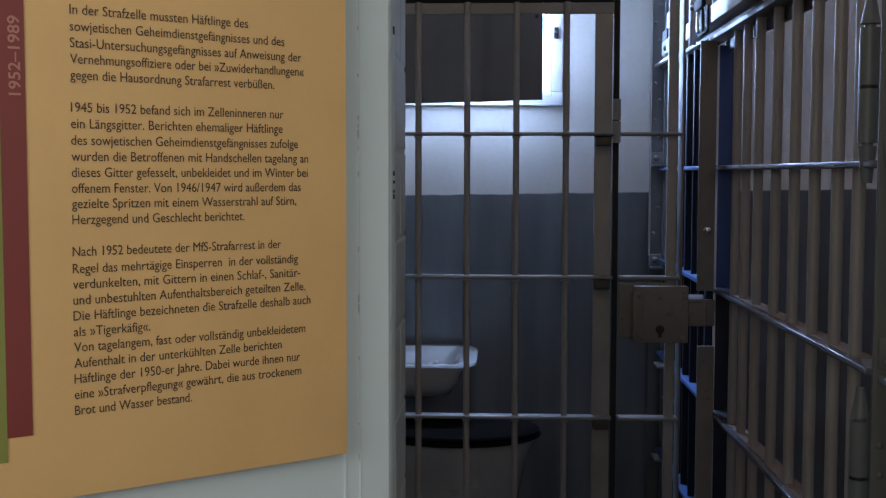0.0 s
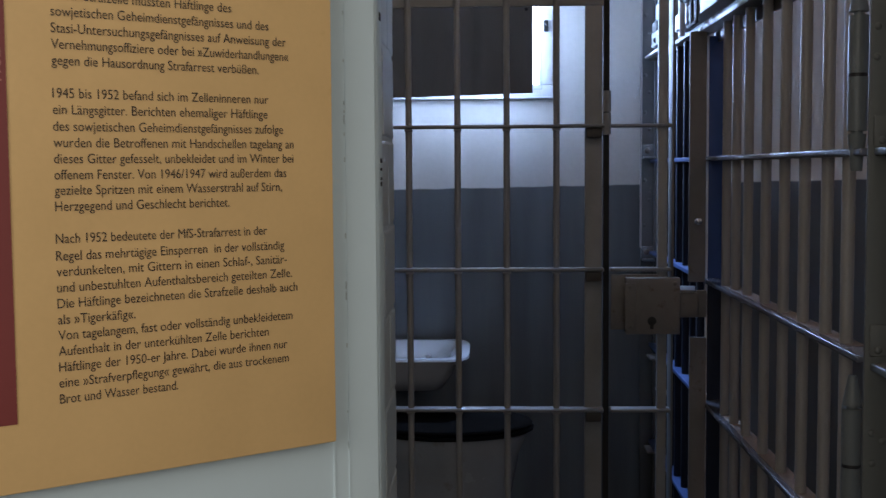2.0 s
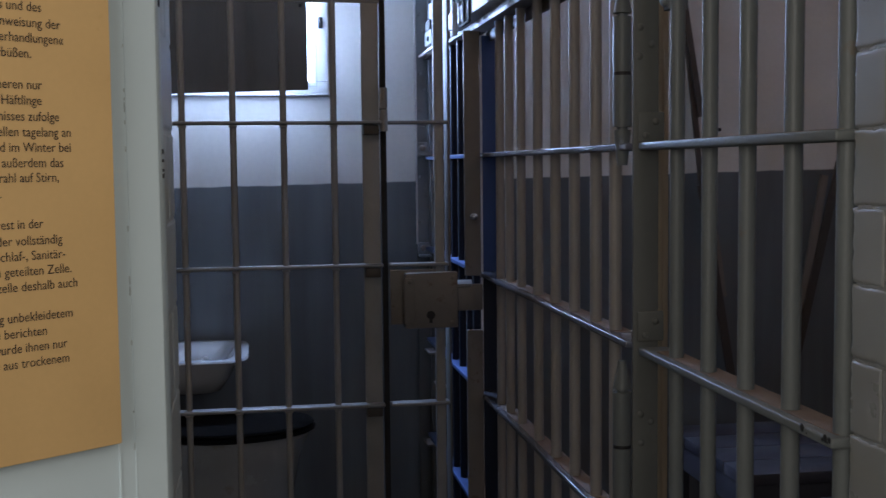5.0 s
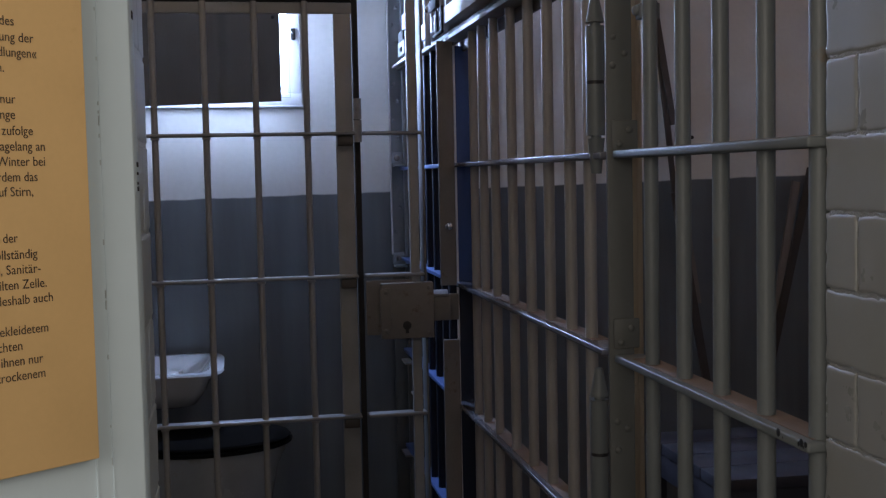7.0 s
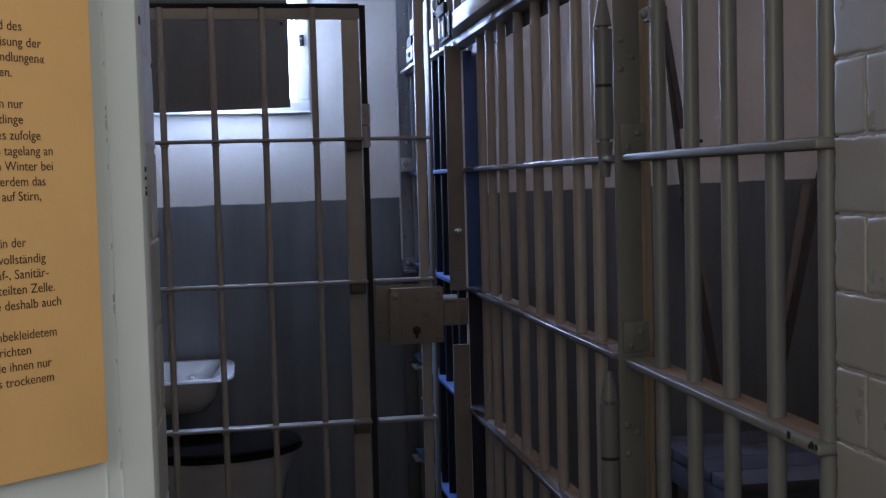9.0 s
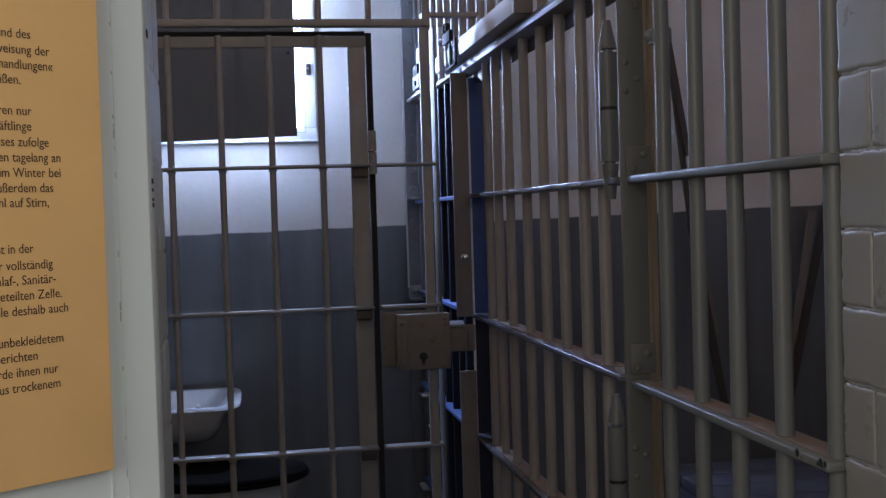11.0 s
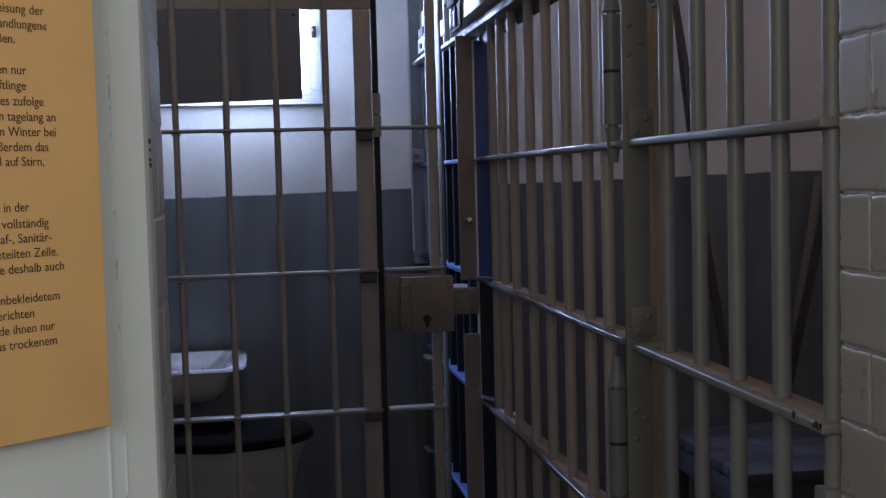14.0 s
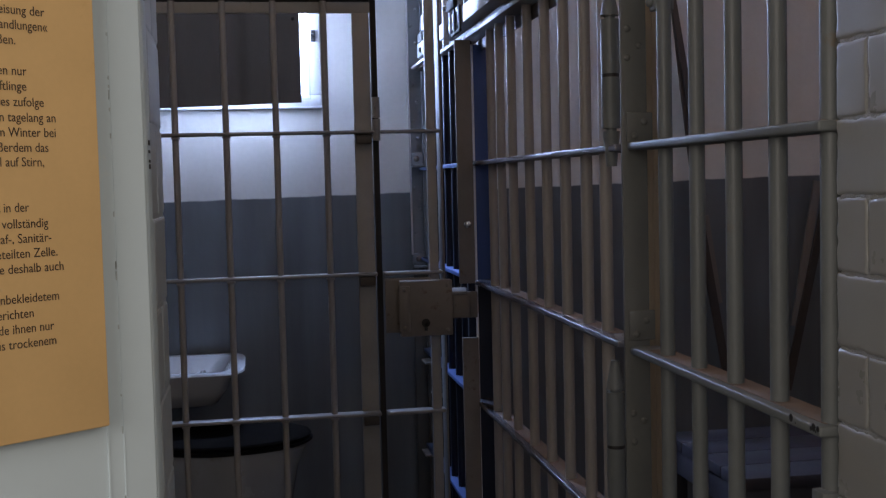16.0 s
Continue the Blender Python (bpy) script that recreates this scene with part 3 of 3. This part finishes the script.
for z in (1.362, 1.002):
    bracket = part("wall_bracket", join(flat(0.586, 0.628, BACK - 0.030, BACK - 0.0145, z - 0.026, z + 0.024), flat(0.586, 0.628, BACK - 0.075, BACK - 0.0305, z - 0.026, z - 0.018)), M_PLATE, far)
    part("bolt", dome((0.604, BACK - 0.031, z + 0.004), 0.011, 0.8, "Y"), M_STEEL, bracket)
for y, z in ((4.07, 0.655), (3.86, 0.577), (4.12, 0.320)):
    part("rung", flat(0.590, 0.620, y - 0.05, y + 0.05, z - 0.004, z + 0.004), M_STEEL, far)
part("end_post", flat(GX - 0.026, GX - 0.008, 3.262, 3.285, 0, 1.677), M_STILE, far)


# ---- sanitary corner ----
def stadium(x0, x1, y0, y1, z, round_x, n=28):
    """An outline straight at x0, half elliptic towards x1."""
    pts = []
    for i in range(n):
        a = 2 * math.pi * (i + 0.5) / n
        c, s = math.cos(a), math.sin(a)
        power = 0.42 if c < 0 else 0.60
        px = math.copysign(abs(c) ** power, c)
        py = math.copysign(abs(s) ** 0.42, s)
        xm = x1 - round_x
        x = xm + px * round_x if c >= 0 else xm + px * (xm - x0)
        pts.append(Vector((x, (y0 + y1) / 2 + py * (y1 - y0) / 2, z)))
    return pts


sink = thing("washbasin", "small white ceramic washbasin mounted on the wall", "washbasin")
SZ = 0.700
part("bowl", lathe([stadium(LEFT + 0.01, -0.15, 3.83, 4.08, SZ - 0.120, 0.08), stadium(LEFT + 0.005, -0.105, 3.785, 4.14, SZ - 0.105, 0.06), stadium(LEFT + 0.003, -0.075, 3.752, 4.18, SZ - 0.06, 0.06), stadium(LEFT + 0.003, -0.060, 3.744, 4.19, SZ - 0.022, 0.06),
                    stadium(LEFT + 0.003, -0.020, 3.735, 4.20, SZ - 0.006, 0.11), stadium(LEFT + 0.003, -0.022, 3.739, 4.196, SZ, 0.11), stadium(LEFT + 0.06, -0.066, 3.775, 4.165, SZ, 0.06),
                    stadium(LEFT + 0.07, -0.074, 3.785, 4.155, SZ - 0.012, 0.06), stadium(LEFT + 0.12, -0.13, 3.86, 4.09, SZ - 0.085, 0.08), stadium(LEFT + 0.2, -0.25, 3.93, 4.03, SZ - 0.10, 0.05)]), M_CERAMIC, sink)
# white-coloured piece stands for a glint of metal in the basin
part("chain_glint", join(rod((-0.195, 4.088, SZ - 0.055), (-0.160, 4.088, SZ - 0.043), 0.0045), dome((-0.168, 4.086, SZ - 0.046), 0.009, 0.9, "Y")), M_FRAME, sink, "white piece for the glint of a metal chain")
part("drain", rod((-0.33, 3.975, SZ - 0.103), (-0.33, 3.975, SZ - 0.095), 0.022), M_CHROME, sink)
part("trap_pipe", rod((-0.33, 3.975, SZ - 0.32), (-0.33, 3.975, SZ - 0.15), 0.018), M_CHROME, sink)
part("waste_pipe", rod((LEFT + 0.005, 3.975, SZ - 0.31), (-0.33, 3.975, SZ - 0.31), 0.018), M_CHROME, sink)
part("tap", join(rod((LEFT + 0.05, 3.97, SZ), (LEFT + 0.05, 3.97, SZ + 0.10), 0.012), rod((LEFT + 0.05, 3.97, SZ + 0.10), (LEFT + 0.20, 3.97, SZ + 0.085), 0.010)), M_CHROME, sink)


def oval(cx, cy, rx, ry, z, n=28, nose=0.0):
    return [Vector((cx + rx * math.cos(2 * math.pi * i / n) * (1 + nose * math.cos(2 * math.pi * i / n)), cy + ry * math.sin(2 * math.pi * i / n), z)) for i in range(n)]


wc = thing("toilet", "ceramic pedestal toilet, greyed for shade, with black seat", "toilet")
TY = 3.72
TZ = 0.022
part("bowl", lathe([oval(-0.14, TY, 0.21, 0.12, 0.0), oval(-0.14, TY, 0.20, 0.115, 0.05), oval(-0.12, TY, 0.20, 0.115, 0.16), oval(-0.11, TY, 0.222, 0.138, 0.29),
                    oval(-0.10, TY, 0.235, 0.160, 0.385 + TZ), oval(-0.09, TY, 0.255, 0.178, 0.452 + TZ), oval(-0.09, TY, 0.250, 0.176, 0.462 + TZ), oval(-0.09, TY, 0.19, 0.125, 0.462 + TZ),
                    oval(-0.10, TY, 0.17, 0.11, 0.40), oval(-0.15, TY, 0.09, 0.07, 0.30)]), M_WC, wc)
part("seat", lathe([oval(-0.085, TY, 0.26, 0.185, 0.4635 + TZ), oval(-0.085, TY, 0.268, 0.192, 0.468 + TZ), oval(-0.085, TY, 0.268, 0.192, 0.476 + TZ), oval(-0.085, TY, 0.255, 0.182, 0.482 + TZ),
                    oval(-0.085, TY, 0.19, 0.118, 0.482 + TZ), oval(-0.085, TY, 0.183, 0.112, 0.476 + TZ), oval(-0.085, TY, 0.183, 0.112, 0.470 + TZ), oval(-0.085, TY, 0.188, 0.116, 0.4635 + TZ)]), M_BLACK, wc, "glossy black bakelite seat")
part("lid", lathe([oval(-0.085, TY, 0.262, 0.187, 0.4825 + TZ), oval(-0.085, TY, 0.264, 0.189, 0.486 + TZ), oval(-0.085, TY, 0.258, 0.184, 0.492 + TZ), oval(-0.085, TY, 0.20, 0.14, 0.496 + TZ)]), M_LID, wc, "closed black lid")
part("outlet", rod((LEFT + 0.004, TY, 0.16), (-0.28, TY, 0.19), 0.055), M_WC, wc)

# ---- fittings for the added ceiling bulbs ----
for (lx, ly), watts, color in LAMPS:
    fitting = thing("added_ceiling_lamp", "unseen white ceiling lamp, added to light the cell", "lamp", "cell ceiling lamps")
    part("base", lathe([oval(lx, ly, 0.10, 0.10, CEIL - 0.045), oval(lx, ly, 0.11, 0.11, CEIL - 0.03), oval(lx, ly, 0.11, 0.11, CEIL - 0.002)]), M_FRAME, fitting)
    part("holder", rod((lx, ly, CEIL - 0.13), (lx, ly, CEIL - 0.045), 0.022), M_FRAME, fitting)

# ---- sleeping side behind the long grille ----
bunk = thing("bunk", "grey painted bunk with a plain plank top", "bunk")
for i in range(4):
    part("plank", box(1.315, 2.72, 3.05 + 0.152 * i, 3.198 + 0.152 * i, 0.415, 0.450, 0.004), M_BED, bunk)
part("front_rail", box(1.325, 2.70, 3.06, 3.09, 0.335, 0.4145, 0.003), M_BED, bunk)
part("rear_rail", box(1.325, 2.70, 3.60, 3.63, 0.335, 0.4145, 0.003), M_BED, bunk)
part("end_rail", box(1.325, 1.355, 3.0905, 3.5995, 0.335, 0.4145, 0.003), M_BED, bunk)
for lx in (1.33, 2.65):
    for ly in (3.065, 3.595):
        part("leg", box(lx, lx + 0.04, ly, ly + 0.04, 0, 0.3345, 0.003), M_BED, bunk)
stool = thing("stool", "grey painted low stool beside the bunk", "stool")
part("seat", box(1.44, 1.78, 2.55, 2.88, 0.40, 0.432, 0.006), M_BED, stool)
for lx in (1.46, 1.725):
    for ly in (2.57, 2.825):
        part("leg", box(lx, lx + 0.035, ly, ly + 0.035, 0, 0.3995, 0.003), M_BED, stool)


def strut(name, pts, w, mat, parent, d=0.012):
    a, b = Vector(pts[0]), Vector(pts[1])
    along = (b - a).normalized()
    side = along.cross(Vector((0, 1, 0))).normalized() * (w / 2)
    deep = Vector((0, d, 0))
    bm = bmesh.new()
    v = [bm.verts.new(p + s * side + k * deep) for p in (a, b) for s in (-1, 1) for k in (0, 1)]
    for f in ((0, 1, 3, 2), (4, 6, 7, 5), (0, 4, 5, 1), (2, 3, 7, 6), (0, 2, 6, 4), (1, 5, 7, 3)):
        bm.faces.new([v[i] for i in f])
    bmesh.ops.recalc_face_normals(bm, faces=bm.faces[:])
    return part(name, bm, mat, parent, "", False)


stay = thing("bunk_stays", "crossing flat iron stays fixed to the wall over the bunk", "stay")
strut("stay", ((1.548, 4.165, 1.99), (1.632, 4.165, 1.47)), 0.022, M_STRUT, stay)
strut("stay", ((1.566, 4.18, 1.90), (1.640, 4.18, 1.22)), 0.018, M_STRUT, stay)
strut("slat", ((1.602, 4.195, 1.62), (1.634, 4.195, 1.36)), 0.020, M_SLAT, stay)
strut("stay", ((1.64, 4.18, 1.22), (1.77, 4.18, 0.46)), 0.030, M_STRUT, stay)
strut("stay", ((2.19, 4.18, 1.30), (2.00, 4.18, 0.46)), 0.030, M_STRUT, stay)
strut("slat", ((1.685, 4.195, 1.13), (1.735, 4.195, 0.80)), 0.026, M_SLAT, stay)
strut("slat", ((2.135, 4.195, 1.25), (2.04, 4.195, 0.70)), 0.030, M_SLAT, stay)
upright = thing("wooden_upright", "tan wooden upright batten behind the grille post", "batten")
part("batten", box(0.745, 0.775, 2.215, 2.245, 0, CEIL - 0.005, 0.003), M_PALE, upright)
part("batten_edge", box(0.7755, 0.787, 2.219, 2.237, 0, CEIL - 0.005, 0.002), M_PALE, upright)
sock = thing("wall_plug_holes", "two small dark plug holes in the wall", "fitting")
for sx in (1.700, 1.735):
    part("hole", rod((sx, BACK - 0.001, 1.425), (sx, BACK - 0.006, 1.425), 0.007), M_CHIP, sock)

# ---- doorway: frame, open door, information board ----
frame_ob = tagged(new("door_frame"), "pale grey-green painted wooden door frame, chipped edge", "door frame", kind="structure")


def ragged_strip(x0, x1, y0, y1, z1, amp, round_by, seed):
    """An upright strip whose long edges waver and are chipped under thick old paint."""
    r = round_by
    outline = ((x0, y0), (x1 - r, y0), (x1 - r * 0.3, y0 + r * 0.3), (x1, y0 + r), (x1, y1 - r), (x1 - r, y1), (x0, y1))
    bm = bmesh.new()
    rings = []
    for k in range(531):
        z = z1 * k / 530
        ring = []
        for i, (x, y) in enumerate(outline):
            coarse = noise.noise(Vector((seed + i * 0.4, 3.0, z * 28)))
            fine = noise.noise(Vector((seed + i * 2.1, 9.0, z * 170)))
            k_out = amp * (0.6 * coarse + 0.5 * fine) if 0 < i < 6 else 0.0
            ring.append(bm.verts.new((x + k_out, y - 0.6 * k_out if i < 3 else y, z)))
        rings.append(ring)
    n = len(outline)
    for a, b in zip(rings, rings[1:]):
        for i in range(n):
            bm.faces.new((a[i], a[(i + 1) % n], b[(i + 1) % n], b[i]))
    bm.faces.new(rings[0])
    bm.faces.new(rings[-1][::-1])
    bmesh.ops.recalc_face_normals(bm, faces=bm.faces[:])
    return bm


part("jamb", ragged_strip(-0.075, -0.0464, 0.942, 0.995, 2.12, 0.0006, 0.0025, 1.3), M_DOOR, frame_ob)
part("bead", ragged_strip(-0.060, -0.0443, 0.9958, 1.030, 2.12, 0.0006, 0.0040, 7.7), M_DOOR, frame_ob)
random.seed(4)
for cz, cl in ((1.3125, 0.0036), (1.3060, 0.0022), (1.2990, 0.0020), (1.2950, 0.0034), (1.4195, 0.0055)):
    part("chip", box(-0.0441, -0.0434, 1.006, 1.015, cz - cl / 2, cz + cl / 2), M_CHIP, frame_ob, "paint chipped to black")

# runs and ridges in the thick old paint of the frame
random.seed(23)
for i in range(16):
    cz, cl = random.uniform(0.95, 1.62), random.uniform(0.006, 0.03)
    cx = random.uniform(-0.071, -0.050)
    part("paint_ridge", rod((cx, 0.9420, cz), (cx + random.uniform(-0.0008, 0.0008), 0.9420, cz + cl), 0.0007, 0.0004, n=6), M_DOOR, frame_ob)
TH = radians(52.5)
D, N = Vector((math.sin(TH), math.cos(TH), 0)), Vector((math.cos(TH), -math.sin(TH), 0))
P0 = Vector((-0.062, 0.865, 0))
# local axes: x along the board to the doorway, y into the wall, z up
B = Matrix(((D.x, -N.x, 0, P0.x), (D.y, -N.y, 0, P0.y), (D.z, 0, 1, 0), (0, 0, 0, 1)))
door = tagged(new("door_1"), "pale grey-green painted cell door standing open", "door", kind="structure")
door.matrix_world = B
part("leaf", box(-0.85, 0.0435, 0.014, 0.058, 0.02, 2.08, 0.003, 3), M_DOOR, door)
part("moulding", box(0.0068, 0.0080, 0.0131, 0.0139, 0.03, 2.06), M_DOOR, door)
part("moulding", box(0.0185, 0.0192, 0.0134, 0.0139, 0.03, 2.06), M_DOOR, door)
random.seed(11)
for i in range(34):
    sz = random.uniform(0.95, 1.55)
    part("paint_crack", box(0.0175, 0.0175 + random.uniform(0.0004, 0.0009), 0.0132, 0.0139, sz, sz + random.uniform(0.001, 0.006)), M_SEAM, door)

sign = thing("information_board", "ochre printed information board with German text, on the door", "sign")
sign.matrix_world = B
part("panel", box(-0.62, 0.0015, 0.0, 0.0125, 1.133, 1.75, 0.0012), M_PANEL, sign)
part("red_band", box(-0.2082, -0.1950, -0.0006, -0.0001, 1.171, 1.74), M_RED, sign, "dark red printed band")
part("green_band", box(-0.228, -0.2083, -0.0006, -0.0001, 1.158, 1.74), M_GREEN, sign, "olive green printed band")

TEXT = (
    ("In der Strafzelle mussten Häftlinge des", -0.1709, -0.0659, 1.3984), ("sowjetischen Geheimdienstgefängnisses und des", -0.1710, -0.0420, 1.3894),
    ("Stasi-Untersuchungsgefängnisses auf Anweisung der", -0.1711, -0.0305, 1.3805), ("Vernehmungsoffiziere oder bei »Zuwiderhandlungen«", -0.1711, -0.0290, 1.3719),
    ("gegen die Hausordnung Strafarrest verbüßen.", -0.1712, -0.0490, 1.3632), ("1945 bis 1952 befand sich im Zelleninneren nur", -0.1712, -0.0430, 1.3457),
    ("ein Längsgitter. Berichten ehemaliger Häftlinge", -0.1713, -0.0436, 1.3369), ("des sowjetischen Geheimdienstgefängnisses zufolge", -0.1714, -0.0333, 1.3279),
    ("wurden die Betroffenen mit Handschellen tagelang an", -0.1714, -0.0263, 1.3191), ("dieses Gitter gefesselt, unbekleidet und im Winter bei", -0.1714, -0.0266, 1.3104),
    ("offenem Fenster. Von 1946/1947 wird außerdem das", -0.1715, -0.0316, 1.3017), ("gezielte Spritzen mit einem Wasserstrahl auf Stirn,", -0.1716, -0.0347, 1.2933),
    ("Herzgegend und Geschlecht berichtet.", -0.1716, -0.0694, 1.2846), ("Nach 1952 bedeutete der MfS-Strafarrest in der", -0.1718, -0.0453, 1.2671),
    ("Regel das mehrtägige Einsperren  in der vollständig", -0.1719, -0.0338, 1.2577), ("verdunkelten, mit Gittern in einen Schlaf-, Sanitär-", -0.1719, -0.0322, 1.2491),
    ("und unbestuhlten Aufenthaltsbereich geteilten Zelle.", -0.1719, -0.0288, 1.2404), ("Die Häftlinge bezeichneten die Strafzelle deshalb auch", -0.1720, -0.0253, 1.2317),
    ("als »Tigerkäfig«.", -0.1720, -0.1285, 1.2229), ("Von tagelangem, fast oder vollständig unbekleidetem", -0.1720, -0.0290, 1.2143),
    ("Aufenthalt in der unterkühlten Zelle berichten", -0.1721, -0.0454, 1.2055), ("Häftlinge der 1950-er Jahre. Dabei wurde ihnen nur", -0.1721, -0.0329, 1.1968),
    ("eine »Strafverpflegung« gewährt, die aus trockenem", -0.1722, -0.0320, 1.1881), ("Brot und Wasser bestand.", -0.1722, -0.1040, 1.1792))


def lettering(body, x0, x1, z, size, mat, upright_run=False, weight=0.0):
    cu = bpy.data.curves.new("lettering", "FONT")
    cu.body, cu.size, cu.extrude, cu.offset = body, size, 0.00005, weight
    cu.resolution_u = 3
    tmp = new("tmp_text", cu)
    me = bpy.data.meshes.new_from_object(tmp.evaluated_get(bpy.context.evaluated_depsgraph_get()))
    bpy.data.objects.remove(tmp)
    bpy.data.curves.remove(cu)
    me.name = "text_line"
    xs = [v.co.x for v in me.vertices]
    lo, k = min(xs), (x1 - x0) / (max(xs) - min(xs))
    for v in me.vertices:
        along, up, out = (v.co.x - lo) * k, v.co.y, v.co.z
        v.co = Vector((z - up, -0.0008 - out, x0 + along)) if upright_run else Vector((x0 + along, -0.0004 - out, z + up))
    me.materials.clear()
    me.materials.append(mat)
    ob = new("text_line", me)
    ob.parent = sign
    return ob


for body, x0, x1, z in TEXT:
    lettering(body, x0, x1, z, 0.0077, M_INK)
lettering("1952–1989", 1.3535, 1.3950, -0.1976, 0.0086, M_PINK, True, 0.0001)
lettering("1945–1951", 1.3160, 1.3565, -0.2114, 0.0086, M_LIME, True, 0.0001)
for z in (1.3730, 1.3805, 1.3855, 1.3930, 1.3985):
    part("heading_bar", box(-0.2275, -0.2088, -0.0010, -0.0007, z - 0.0010, z + 0.0010), M_CREAM, sign, "pale cream heading strokes")


# ---- bricks of the doorway ----
def brick_mesh(length, height, seed, depth=0.10):
    """A brick under thick paint: soft ragged edges, slightly out of true. Lies along y, face at x = 0 towards -x."""
    nu, nv = max(10, round(length / 0.0052)), 16

    def steps(size, n):
        near = [0.0, 0.0012, 0.0026, 0.0045, 0.0075]
        inner = [0.0075 + (size - 0.015) * k / (n - 8) for k in range(1, n - 8)]
        return near + inner + [size - q for q in reversed(near)]

    us, vs = steps(length, nu), steps(height, nv)
    bm = bmesh.new()
    grid = []
    for y in us:
        line = []
        for z in vs:
            rag = 0.0024 * noise.noise(Vector((y * 190 + seed, z * 190, seed * 1.7))) + 0.0012 * noise.noise(Vector((y * 45, z * 45 + seed, 2.0)))
            e = min(y, length - y, z, height - z) + rag
            back = 0.0026 * max(0.0, 1 - max(e, 0.0) / 0.0032) ** 2
            wave = 0.0005 * noise.noise(Vector((y * 20 + seed * 7, z * 26, seed * 3.1)))
            line.append(bm.verts.new((back + wave, y, z)))
        grid.append(line)
    for a, b in zip(grid, grid[1:]):
        for k in range(len(vs) - 1):
            bm.faces.new((a[k], b[k], b[k + 1], a[k + 1]))
    rim = grid[0][:] + [g[-1] for g in grid[1:]] + grid[-1][-2::-1] + [g[0] for g in grid[-2:0:-1]]
    deep = [bm.verts.new((depth, v.co.y, v.co.z)) for v in rim]
    for k in range(len(rim)):
        q = (k + 1) % len(rim)
        bm.faces.new((rim[k], rim[q], deep[q], deep[k]))
    bm.faces.new(deep)
    bmesh.ops.recalc_face_normals(bm, faces=bm.faces[:])
    return mesh_of("brick", bm, M_BRICK, True)


COURSE, Z0 = 0.0787, 1.3330
closers = [brick_mesh(0.060, 0.0767, 20 + i) for i in range(4)]
longs = [brick_mesh(0.236, 0.0767, 40 + i) for i in range(4)]
heads = [brick_mesh(0.112, 0.0767, 60 + i) for i in range(4)]
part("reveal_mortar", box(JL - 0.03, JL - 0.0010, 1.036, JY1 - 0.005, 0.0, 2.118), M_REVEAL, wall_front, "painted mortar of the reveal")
# left bricks take the copy with the cell's light in its colour
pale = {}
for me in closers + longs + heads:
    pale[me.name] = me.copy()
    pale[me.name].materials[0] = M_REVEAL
for row in range(-16, 10):
    z = Z0 + COURSE * row + 0.001
    if z < 0.02 or z + 0.075 > 2.12:
        continue
    i = row % 4
    for side in (-1, 1):
        y = JY1 + (0.001 if side > 0 else -0.001)
        runs = ((closers[i], 0.060), (longs[i], 0.236)) if (row % 2 == 0) == (side > 0) else ((longs[i], 0.236), (heads[i], 0.112))
        limit = 1.034 if side < 0 else JY0 - 0.15
        for me, length in runs:
            if y - length < limit - 0.002:
                if side > 0 or y - heads[0].vertices[0].co.y - 0.112 < limit - 0.002:
                    continue
                me, length = heads[i], 0.112
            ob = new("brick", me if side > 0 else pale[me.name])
            ob.parent = wall_front
            if side > 0:
                ob.matrix_basis = pose(JR, y - length, z)
            else:
                ob.matrix_basis = pose(JL, y, z, 0, 0, 180)
            y -= length + 0.002
